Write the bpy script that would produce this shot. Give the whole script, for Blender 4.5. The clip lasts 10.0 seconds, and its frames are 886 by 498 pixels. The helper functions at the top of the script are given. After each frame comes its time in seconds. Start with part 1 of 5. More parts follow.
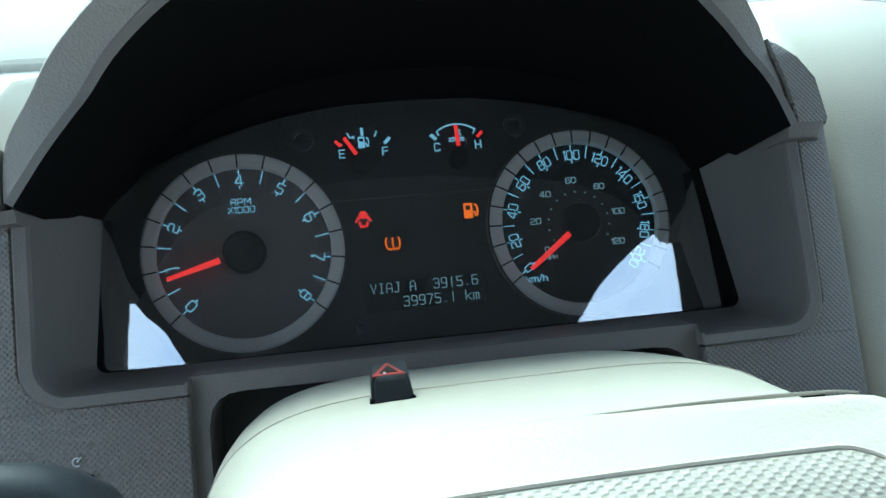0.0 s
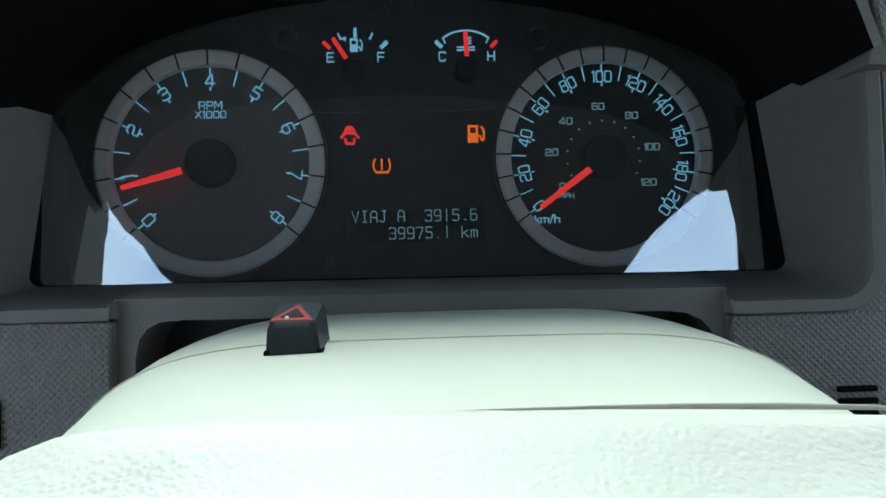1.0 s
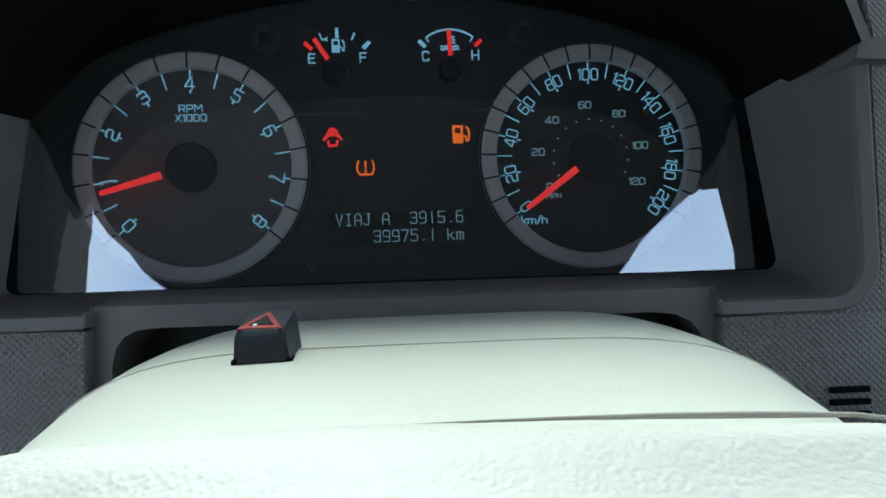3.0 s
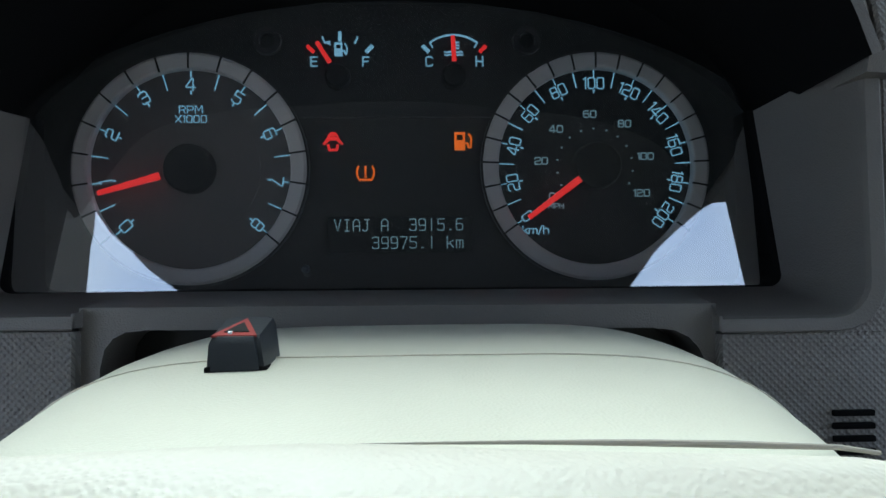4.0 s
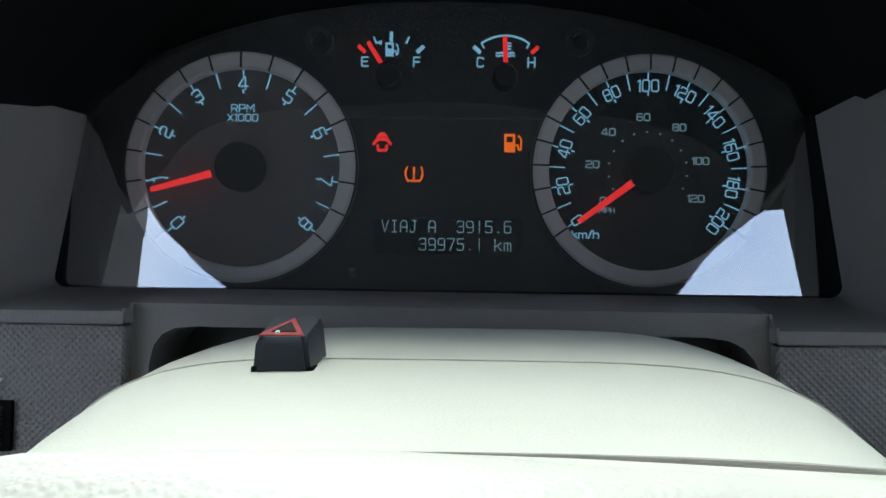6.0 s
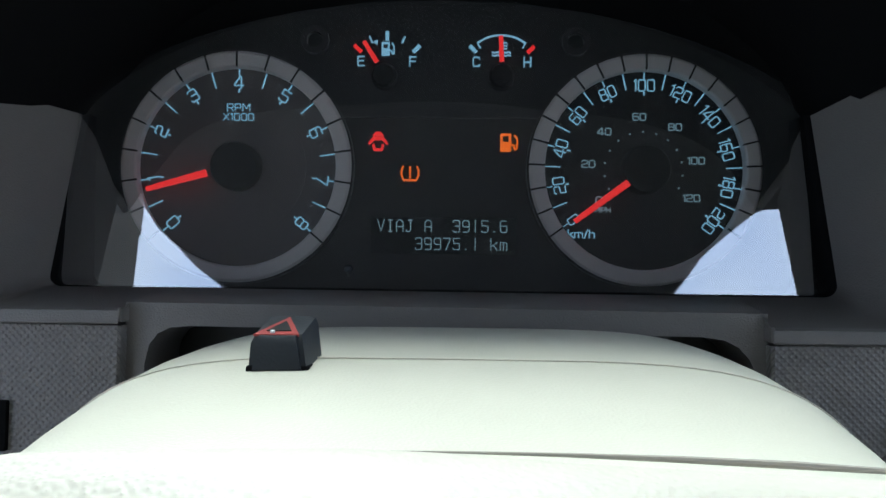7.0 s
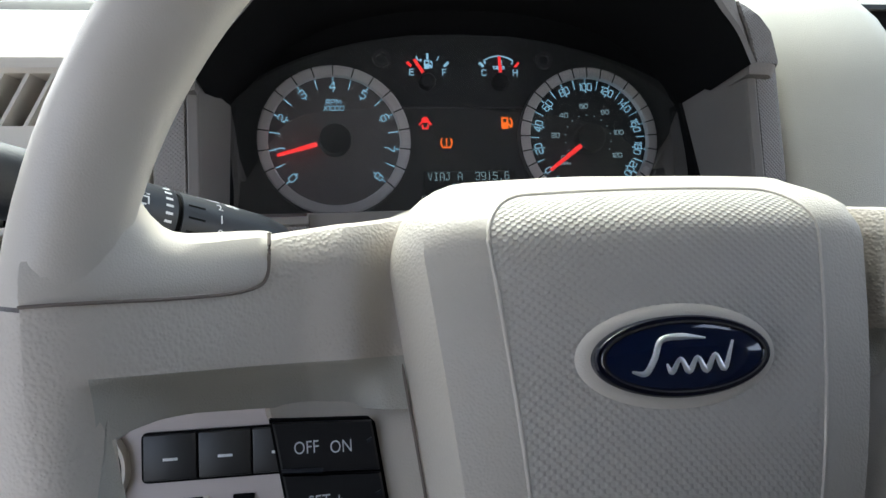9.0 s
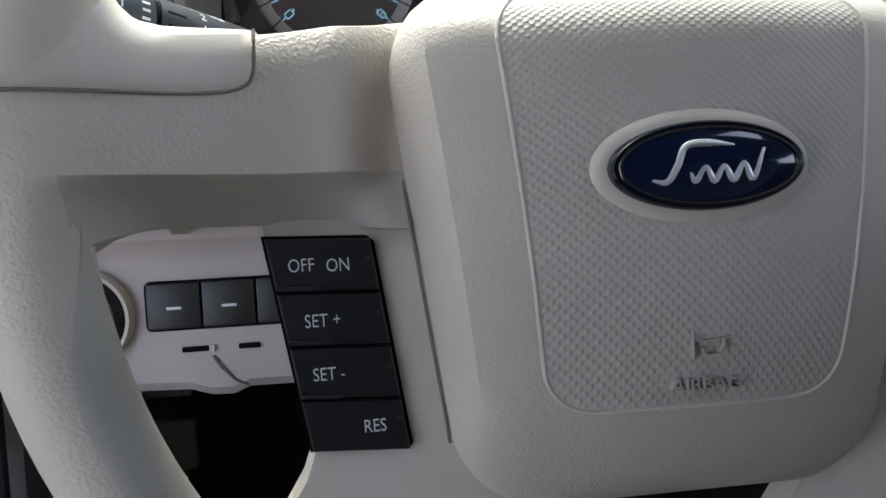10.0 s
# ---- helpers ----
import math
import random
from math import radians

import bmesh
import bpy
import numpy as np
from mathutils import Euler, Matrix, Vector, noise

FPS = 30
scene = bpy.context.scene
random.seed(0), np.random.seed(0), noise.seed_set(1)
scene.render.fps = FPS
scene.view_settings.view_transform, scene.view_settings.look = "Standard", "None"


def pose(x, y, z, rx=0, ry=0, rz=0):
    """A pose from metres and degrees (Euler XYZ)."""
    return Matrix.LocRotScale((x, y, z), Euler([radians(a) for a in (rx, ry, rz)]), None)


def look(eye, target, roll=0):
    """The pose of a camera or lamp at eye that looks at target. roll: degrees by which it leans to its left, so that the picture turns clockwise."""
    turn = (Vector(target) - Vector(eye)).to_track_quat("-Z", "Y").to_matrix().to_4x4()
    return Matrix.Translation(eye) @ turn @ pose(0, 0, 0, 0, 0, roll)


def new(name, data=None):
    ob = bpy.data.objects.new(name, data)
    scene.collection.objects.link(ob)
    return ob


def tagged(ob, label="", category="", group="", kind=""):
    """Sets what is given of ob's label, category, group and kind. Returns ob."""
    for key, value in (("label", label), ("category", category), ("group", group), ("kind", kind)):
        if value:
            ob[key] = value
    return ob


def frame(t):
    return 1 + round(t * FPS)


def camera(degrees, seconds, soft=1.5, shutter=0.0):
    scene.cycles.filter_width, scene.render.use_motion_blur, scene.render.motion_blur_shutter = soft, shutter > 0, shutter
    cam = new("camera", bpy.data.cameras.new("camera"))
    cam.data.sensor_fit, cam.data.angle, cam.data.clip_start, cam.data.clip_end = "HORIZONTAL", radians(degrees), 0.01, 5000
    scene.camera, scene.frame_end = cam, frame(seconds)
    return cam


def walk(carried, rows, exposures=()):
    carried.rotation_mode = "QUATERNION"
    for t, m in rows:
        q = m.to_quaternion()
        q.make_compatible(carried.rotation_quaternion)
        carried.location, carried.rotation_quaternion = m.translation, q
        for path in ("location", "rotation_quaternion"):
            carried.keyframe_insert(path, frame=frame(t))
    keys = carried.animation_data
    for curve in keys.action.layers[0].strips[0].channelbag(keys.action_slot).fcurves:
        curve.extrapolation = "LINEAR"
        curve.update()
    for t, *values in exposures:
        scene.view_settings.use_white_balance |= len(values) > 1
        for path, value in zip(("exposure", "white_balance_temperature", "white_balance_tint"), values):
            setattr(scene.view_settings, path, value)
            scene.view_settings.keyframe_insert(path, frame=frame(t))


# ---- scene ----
# Dash space: x right, y ahead, z up along the dial face, whose plane is y = 0; D leans it back and lifts it.
D = pose(0, 0, 1.2, -20)
cam = camera(60.0, 10.0)
PATH = [
    (0, (-0.0368, -0.3998, -0.0520), (0.2031, 1.5737, 0.1666), -6.25),
    (0.2, (-0.0232, -0.3842, -0.0520), (0.1556, 1.5946, 0.1769), -5.08),
    (0.5, (-0.0111, -0.3641, -0.0535), (0.0696, 1.6264, 0.1238), -1.14),
    (1, (0.0013, -0.3469, -0.0530), (0.0672, 1.6507, 0.0177), -1.53),
    (1.5, (0.0043, -0.3413, -0.0526), (0.0575, 1.6565, 0.0242), -1.62),
    (2, (0.0039, -0.3411, -0.0528), (0.0475, 1.6567, 0.0311), -2.04),
    (2.5, (0.0043, -0.3421, -0.0527), (0.0727, 1.6553, 0.0212), -2.27),
    (4, (0.0156, -0.3366, -0.0517), (0.0406, 1.6611, 0.0403), -0.78),
    (4.5, (0.0129, -0.3333, -0.0515), (-0.0628, 1.6610, 0.0785), 1.69),
    (5, (0.0139, -0.3330, -0.0513), (-0.0771, 1.6616, 0.0643), 0.82),
    (5.5, (0.0142, -0.3333, -0.0512), (-0.0762, 1.6622, 0.0478), 0.61),
    (7, (0.0146, -0.3335, -0.0513), (-0.0672, 1.6625, 0.0444), 0.60),
    (7.5, (0.0184, -0.3454, -0.0493), (-0.0109, 1.6513, 0.0624), -0.85),
    (7.8, (0.0086, -0.3739, -0.0594), (0.0017, 1.6214, 0.0780), -1.28),
    (8, (-0.0042, -0.4047, -0.0700), (0.0236, 1.5889, 0.0881), -2.00),
    (8.2, (-0.0243, -0.4422, -0.0834), (0.0668, 1.5466, 0.1069), -2.25),
    (8.3, (-0.0348, -0.4576, -0.0904), (0.0929, 1.5278, 0.1139), -2.57),
    (8.5, (-0.0558, -0.4827, -0.1061), (0.1457, 1.4946, 0.1167), -3.49),
    (8.7, (-0.0782, -0.5020, -0.1227), (0.1817, 1.4674, 0.1090), -3.66),
    (9, (-0.0984, -0.5086, -0.1261), (0.2022, 1.4588, 0.0711), -2.99),
    (9.2, (-0.1039, -0.5010, -0.1316), (0.1610, 1.4773, -0.0055), -2.27),
    (9.5, (-0.0987, -0.4958, -0.1437), (0.1068, 1.4933, -0.1074), -2.38),
    (9.7, (-0.0960, -0.4931, -0.1496), (0.1215, 1.4950, -0.1525), -1.87),
    (10, (-0.0944, -0.4878, -0.1488), (0.1665, 1.4924, -0.2524), -2.80),
]
walk(cam, [(t, D @ look(eye, target, roll)) for t, eye, target, roll in PATH], [(0.0, 2.72, 5200, -6), (1.0, 2.45, 5330, -4), (2.5, 2.41, 5330, 0), (4.0, 2.28, 5480, 3), (4.5, 2.38, 5550, 5), (7.5, 2.56, 5600, 6), (7.8, 2.82, 5600, 1), (8.2, 3.14, 5500, -1), (8.5, 3.15, 5800, 7), (8.9, 3.03, 6050, 11), (10.0, 3.14, 6200, 14)])

# ---- world and light ----
SUN_EL, SUN_ROT = radians(56), radians(-15)
world = bpy.data.worlds.new("sky")
scene.world = world
world.use_nodes = True
wn = world.node_tree
sky = wn.nodes.new("ShaderNodeTexSky")
sky.sky_type, sky.sun_disc, sky.sun_elevation, sky.sun_rotation = "NISHITA", False, SUN_EL, SUN_ROT
sky.air_density, sky.dust_density = 1.0, 7.0
# thin white cloud over most of the sky
wco, cloud, veil = wn.nodes.new("ShaderNodeTexCoord"), wn.nodes.new("ShaderNodeTexNoise"), wn.nodes.new("ShaderNodeMixRGB")
cloud.inputs["Scale"].default_value, cloud.inputs["Detail"].default_value = 3.0, 6.0
spread = wn.nodes.new("ShaderNodeMapRange")
spread.inputs[1].default_value, spread.inputs[2].default_value = 0.35, 0.7
spread.inputs[3].default_value, spread.inputs[4].default_value = 0.25, 0.75
veil.inputs[2].default_value = (2.6, 2.7, 2.8, 1)
wn.links.new(wco.outputs["Generated"], cloud.inputs["Vector"])
wn.links.new(cloud.outputs["Fac"], spread.inputs[0])
wn.links.new(spread.outputs[0], veil.inputs[0])
wn.links.new(sky.outputs[0], veil.inputs[1])
wn.links.new(veil.outputs[0], wn.nodes["Background"].inputs[0])
wn.nodes["Background"].inputs[1].default_value = 0.15
sun = new("sun", bpy.data.lights.new("sun", "SUN"))
sun.data.energy, sun.data.angle, sun.data.color = 1.45, radians(30), (1.0, 0.96, 0.9)
sun.matrix_world = look((-0.15, 0.55, 0.83), (0, 0, 0))


# ---- materials ----
def material(name, color, rough=0.5, metal=0.0, grain=0.0, grain_scale=900.0, var=0.06, spec=0.5, coat=0.0):
    """A plain painted or moulded surface with two scales of colour change and a fine relief."""
    m = bpy.data.materials.new(name)
    m.use_nodes = True
    nt = m.node_tree
    b = nt.nodes["Principled BSDF"]
    b.inputs["Roughness"].default_value, b.inputs["Metallic"].default_value = rough, metal
    b.inputs["Specular IOR Level"].default_value = spec
    b.inputs["Coat Weight"].default_value = coat
    co = nt.nodes.new("ShaderNodeTexCoord")
    n1 = nt.nodes.new("ShaderNodeTexNoise")
    n1.inputs["Scale"].default_value, n1.inputs["Detail"].default_value = 14.0, 6.0
    nt.links.new(co.outputs["Object"], n1.inputs["Vector"])
    ramp = nt.nodes.new("ShaderNodeValToRGB")
    lo, hi = [c * (1 - var) for c in color], [min(1, c * (1 + var)) for c in color]
    ramp.color_ramp.elements[0].position, ramp.color_ramp.elements[1].position = 0.3, 0.7
    ramp.color_ramp.elements[0].color, ramp.color_ramp.elements[1].color = (*lo, 1), (*hi, 1)
    nt.links.new(n1.outputs["Fac"], ramp.inputs["Fac"])
    nt.links.new(ramp.outputs["Color"], b.inputs["Base Color"])
    if grain:
        n2 = nt.nodes.new("ShaderNodeTexVoronoi")
        n2.feature = "SMOOTH_F1"
        n2.inputs["Scale"].default_value = grain_scale
        nt.links.new(co.outputs["Object"], n2.inputs["Vector"])
        bump = nt.nodes.new("ShaderNodeBump")
        bump.invert = True
        bump.inputs["Strength"].default_value, bump.inputs["Distance"].default_value = grain, 0.0009
        nt.links.new(n2.outputs["Distance"], bump.inputs["Height"])
        nt.links.new(bump.outputs["Normal"], b.inputs["Normal"])
    return m


def lattice(name, color, rough=0.5, pitch_x=0.0022, pitch_z=0.0013, strength=0.6, var=0.05):
    """Moulded plastic with a regular lattice of small lozenge-shaped dimples, in x and along the slope of the thing."""
    m = material(name, color, rough, var=var)
    nt = m.node_tree
    co = nt.nodes.new("ShaderNodeTexCoord")
    sep = nt.nodes.new("ShaderNodeSeparateXYZ")
    nt.links.new(co.outputs["Object"], sep.inputs[0])

    def wave(socket, pitch):
        a, c = nt.nodes.new("ShaderNodeMath"), nt.nodes.new("ShaderNodeMath")
        a.operation, c.operation = "MULTIPLY", "SINE"
        a.inputs[1].default_value = math.pi / pitch
        nt.links.new(socket, a.inputs[0])
        nt.links.new(a.outputs[0], c.inputs[0])
        return c

    along = nt.nodes.new("ShaderNodeMath")
    nt.links.new(sep.outputs["Y"], along.inputs[0])
    nt.links.new(sep.outputs["Z"], along.inputs[1])
    u, v, prod, mul = wave(sep.outputs["X"], pitch_x), wave(along.outputs[0], pitch_z), nt.nodes.new("ShaderNodeMath"), nt.nodes.new("ShaderNodeMath")
    prod.operation, mul.operation = "MULTIPLY", "MAXIMUM"
    nt.links.new(u.outputs[0], prod.inputs[0])
    nt.links.new(v.outputs[0], prod.inputs[1])
    nt.links.new(prod.outputs[0], mul.inputs[0])
    mul.inputs[1].default_value = -0.25
    bump = nt.nodes.new("ShaderNodeBump")
    bump.inputs["Strength"].default_value, bump.inputs["Distance"].default_value = strength, 0.0007
    nt.links.new(mul.outputs[0], bump.inputs["Height"])
    nt.links.new(bump.outputs["Normal"], nt.nodes["Principled BSDF"].inputs["Normal"])
    return m


def pane(name, gloss, tint=(1, 1, 1), haze=0.0):
    """Thin clear glass: mostly straight through, a little mirrored, with an uneven pale haze film."""
    m = bpy.data.materials.new(name)
    m.use_nodes = True
    nt = m.node_tree
    nt.nodes.clear()
    out, mix = nt.nodes.new("ShaderNodeOutputMaterial"), nt.nodes.new("ShaderNodeMixShader")
    clear, mirror = nt.nodes.new("ShaderNodeBsdfTransparent"), nt.nodes.new("ShaderNodeBsdfGlossy")
    clear.inputs[0].default_value = (*tint, 1)
    mirror.inputs["Roughness"].default_value = 0.02
    mix.inputs[0].default_value = gloss
    nt.links.new(clear.outputs[0], mix.inputs[1])
    nt.links.new(mirror.outputs[0], mix.inputs[2])
    film, last = nt.nodes.new("ShaderNodeBsdfDiffuse"), nt.nodes.new("ShaderNodeMixShader")
    haze_noise = nt.nodes.new("ShaderNodeTexNoise")
    haze_noise.inputs["Scale"].default_value, haze_noise.inputs["Detail"].default_value = 35.0, 8.0
    amount = nt.nodes.new("ShaderNodeMapRange")
    amount.inputs[1].default_value, amount.inputs[2].default_value = 0.3, 0.7
    amount.inputs[3].default_value, amount.inputs[4].default_value = 0.5 * haze, 1.5 * haze
    nt.links.new(haze_noise.outputs["Fac"], amount.inputs[0])
    nt.links.new(amount.outputs[0], last.inputs[0])
    nt.links.new(mix.outputs[0], last.inputs[1])
    nt.links.new(film.outputs[0], last.inputs[2])
    nt.links.new(last.outputs[0], out.inputs[0])
    return m


def glow(name, color, strength):
    m = bpy.data.materials.new(name)
    m.use_nodes = True
    b = m.node_tree.nodes["Principled BSDF"]
    b.inputs["Base Color"].default_value = (*[c * 0.5 for c in color], 1)
    b.inputs["Emission Color"].default_value = (*color, 1)
    b.inputs["Emission Strength"].default_value = strength
    return m


CREAM = material("cream_plastic", (0.535, 0.51, 0.435), 0.45, grain=0.2, grain_scale=1600)
CREAM_SMOOTH = material("cream_satin_plastic", (0.60, 0.55, 0.48), 0.42, grain=0.1, grain_scale=1800)
CREAM_LEATHER = material("cream_grained_plastic", (0.58, 0.525, 0.455), 0.5, grain=0.40, grain_scale=850)
COVER = material("cream_grained_cover", (0.52, 0.478, 0.415), 0.5, grain=0.25, grain_scale=1000)
CREAM_LATTICE = lattice("cream_lattice_plastic", (0.49, 0.455, 0.40), 0.5, 0.0017, 0.0016, 0.40)
GREY = material("brown_grey_plastic", (0.185, 0.167, 0.157), 0.45, grain=0.25, grain_scale=1700)
PAD = lattice("brown_grey_lattice_plastic", (0.215, 0.195, 0.182), 0.5, 0.0013, 0.0013, 0.65)
BLACK = material("black_plastic", (0.012, 0.012, 0.013), 0.4)
BLACK_MATT = material("matt_black_plastic", (0.008, 0.008, 0.0085), 0.85, spec=0.05)
DIAL = material("dial_black", (0.02, 0.02, 0.021), 0.6, spec=0.12)
# brown tacho plate, its colour lifted for the sky's haze over it
TACHO = material("tacho_hazed_brown", (0.15, 0.128, 0.124), 0.6, spec=0.25)
RING = material("dial_ring_grey", (0.86, 0.80, 0.79), 0.45)
WHITE_LIT = glow("lit_pale_blue_print", (0.42, 0.80, 1.0), 0.115)
DIM_LIT = glow("lit_dim_display", (0.50, 0.75, 0.80), 0.055)
RED_LIT = glow("lit_red", (1.0, 0.03, 0.025), 0.175)
AMBER_LIT = glow("lit_amber", (1.0, 0.17, 0.004), 0.19)
DISPLAY = material("display_black", (0.004, 0.006, 0.008), 0.25)
CARPET = material("dark_brown_carpet", (0.022, 0.018, 0.015), 0.95, grain=0.8, grain_scale=500)
RED_PRINT = material("red_print", (0.33, 0.05, 0.045), 0.4)
BLUE = material("blue_enamel", (0.005, 0.011, 0.034), 0.12, coat=0.6)
NAVY = material("dark_navy_edge", (0.004, 0.005, 0.014), 0.2)
CHROME = material("chrome", (0.8, 0.8, 0.8), 0.15, metal=1.0)
JOINT = material("brown_joint", (0.20, 0.165, 0.14), 0.8)
GAP_SHADE = material("grey_brown_gap_shade", (0.30, 0.275, 0.245), 0.8)
# soft grip colour, also the painted shade of the hub's raised signs
GRIP_AND_SHADE = material("grey_green_grip_and_shade", (0.46, 0.44, 0.385), 0.5, grain=0.25, grain_scale=1700, var=0.1)
SILVER = material("brushed_silver", (0.72, 0.73, 0.75), 0.35, metal=0.6)
PRINT = material("white_print", (0.72, 0.74, 0.76), 0.5)
STALK = material("slate_black_plastic", (0.022, 0.025, 0.032), 0.42, grain=0.07, grain_scale=1500)
BODY_PAINT = material("silver_grey_body_paint", (0.30, 0.29, 0.31), 0.35, metal=0.4)
LINER = material("dark_headliner", (0.024, 0.024, 0.024), 0.95, grain=0.3, grain_scale=700)
# for an unseen strip, added for the grey patch mirrored in the lens
MIRRORED_PALE = material("pale_grey_mirrored", (0.30, 0.30, 0.30), 0.8)
CONCRETE = material("pale_concrete", (0.17, 0.165, 0.155), 0.9, grain=0.4, grain_scale=60, var=0.2)
RUBBER = material("black_rubber", (0.015, 0.015, 0.016), 0.7)
# pale haze film added on the lens to lift the dark dials
LENS = pane("clear_lens", 0.40, haze=0.03)
TINT = pane("tinted_glass", 0.05, (0.45, 0.47, 0.47))
GLASS = pane("window_glass", 0.05, (0.66, 0.70, 0.68))


# ---- building helpers ----
def thing(name, label, category, group="", kind="", m=None):
    ob = new(name)
    ob.empty_display_size = 0.05
    ob.matrix_world = D @ (m or Matrix())
    return tagged(ob, label, category, group, kind)


def finish(bm, name, smooth=True):
    bmesh.ops.remove_doubles(bm, verts=bm.verts, dist=1e-6)
    bmesh.ops.recalc_face_normals(bm, faces=bm.faces)
    me = bpy.data.meshes.new(name)
    bm.to_mesh(me)
    bm.free()
    if smooth:
        me.polygons.foreach_set("use_smooth", [True] * len(me.polygons))
        me.set_sharp_from_angle(angle=radians(35))
    return me


def part(name, bm, mat, parent, label="", smooth=True):
    ob = new(name, finish(bm, name, smooth))
    ob.data.materials.append(mat)
    ob.parent = parent
    if label:
        ob["label"] = label
    return ob


def solo(name, bm, mat, label, category, kind="", group="", smooth=True):
    """A top-level thing of one mesh."""
    ob = new(name, finish(bm, name, smooth))
    ob.data.materials.append(mat)
    ob.matrix_world = D
    return tagged(ob, label, category, group, kind)


def box(x0, x1, y0, y1, z0, z1, bevel=0.0, seg=2, bm=None):
    own = bmesh.new()
    bmesh.ops.create_cube(own, size=1)
    for v in own.verts:
        v.co = Vector(((x0 + x1) / 2 + v.co.x * (x1 - x0), (y0 + y1) / 2 + v.co.y * (y1 - y0), (z0 + z1) / 2 + v.co.z * (z1 - z0)))
    if bevel:
        bmesh.ops.bevel(own, geom=own.edges[:], offset=bevel, segments=seg, affect="EDGES", profile=0.6)
    return own if bm is None else merge(bm, own)


def merge(bm, other):
    me = bpy.data.meshes.new("tmp")
    other.to_mesh(me)
    other.free()
    bm.from_mesh(me)
    bpy.data.meshes.remove(me)
    return bm


def loft(rings, closed=True, cap0=False, cap1=False, bm=None):
    """Skins rings of points of equal count."""
    bm = bm or bmesh.new()
    rows = [[bm.verts.new(p) for p in ring] for ring in rings]
    n = len(rows[0])
    for a, b in zip(rows, rows[1:]):
        for i in range(n if closed else n - 1):
            j = (i + 1) % n
            bm.faces.new((a[i], a[j], b[j], b[i]))
    if cap0:
        bm.faces.new(rows[0])
    if cap1:
        bm.faces.new(rows[-1])
    return bm


def disc_ring(cx, cz, r0, r1, y0, y1, n=96, bm=None):
    """A flat ring facing the driver, with thickness."""
    prof = [(r0, y1), (r0, y0), (r1, y0), (r1, y1)]
    rings = [[(cx + r * math.cos(a), y, cz + r * math.sin(a)) for a in np.linspace(0, 2 * math.pi, n, endpoint=False)] for r, y in prof]
    return loft(rings + rings[:1], bm=bm)


def lathe_y(cx, cz, prof, n=64, cap=True, bm=None):
    """Turns a profile of (radius, y) about an axis along y."""
    rings = [[(cx + r * math.cos(a), y, cz + r * math.sin(a)) for a in np.linspace(0, 2 * math.pi, n, endpoint=False)] for r, y in prof]
    return loft(rings, cap0=cap, cap1=cap, bm=bm)


def bar(x0, z0, x1, z1, w, y0, y1, w1=None, bm=None):
    """A straight bar in the dial plane from one point to another."""
    bm = bm or bmesh.new()
    d = Vector((x1 - x0, 0, z1 - z0)).normalized()
    n = Vector((-d.z, 0, d.x))
    a, b = Vector((x0, 0, z0)), Vector((x1, 0, z1))
    w1 = w if w1 is None else w1
    base = [a - n * w / 2, b - n * w1 / 2, b + n * w1 / 2, a + n * w / 2]
    return loft([[(p.x, y, p.z) for p in base] for y in (y0, y1)], cap0=True, cap1=True, bm=bm)


def prism(outline, y0, y1, bm=None):
    """An outline in (x, z) pulled from y0 to y1."""
    return loft([[(x, y, z) for x, z in outline] for y in (y0, y1)], cap0=True, cap1=True, bm=bm)


def lettering(name, text, x, z, size, y, mat, parent, turn=0.0, depth=0.0002, wide=1.0, label=""):
    """Raised or printed letters that face the driver, centred on (x, z)."""
    cu = bpy.data.curves.new(name, "FONT")
    cu.body, cu.size, cu.align_x, cu.align_y, cu.extrude = text, size, "CENTER", "CENTER", depth
    cu.resolution_u = 3
    cu.offset = -0.005 * size
    tmp = new(name, cu)
    bpy.context.view_layer.update()
    me = bpy.data.meshes.new_from_object(tmp.evaluated_get(bpy.context.evaluated_depsgraph_get()))
    bpy.data.objects.remove(tmp)
    me.transform(Matrix.Translation((x, y, z)) @ Matrix.Rotation(radians(-turn), 4, "Y") @ Matrix.Rotation(radians(90), 4, "X") @ Matrix.Diagonal((wide, 1, 1, 1)))
    me.materials.clear()
    me.materials.append(mat)
    ob = new(name, me)
    ob.parent = parent
    if label:
        ob["label"] = label
    return ob


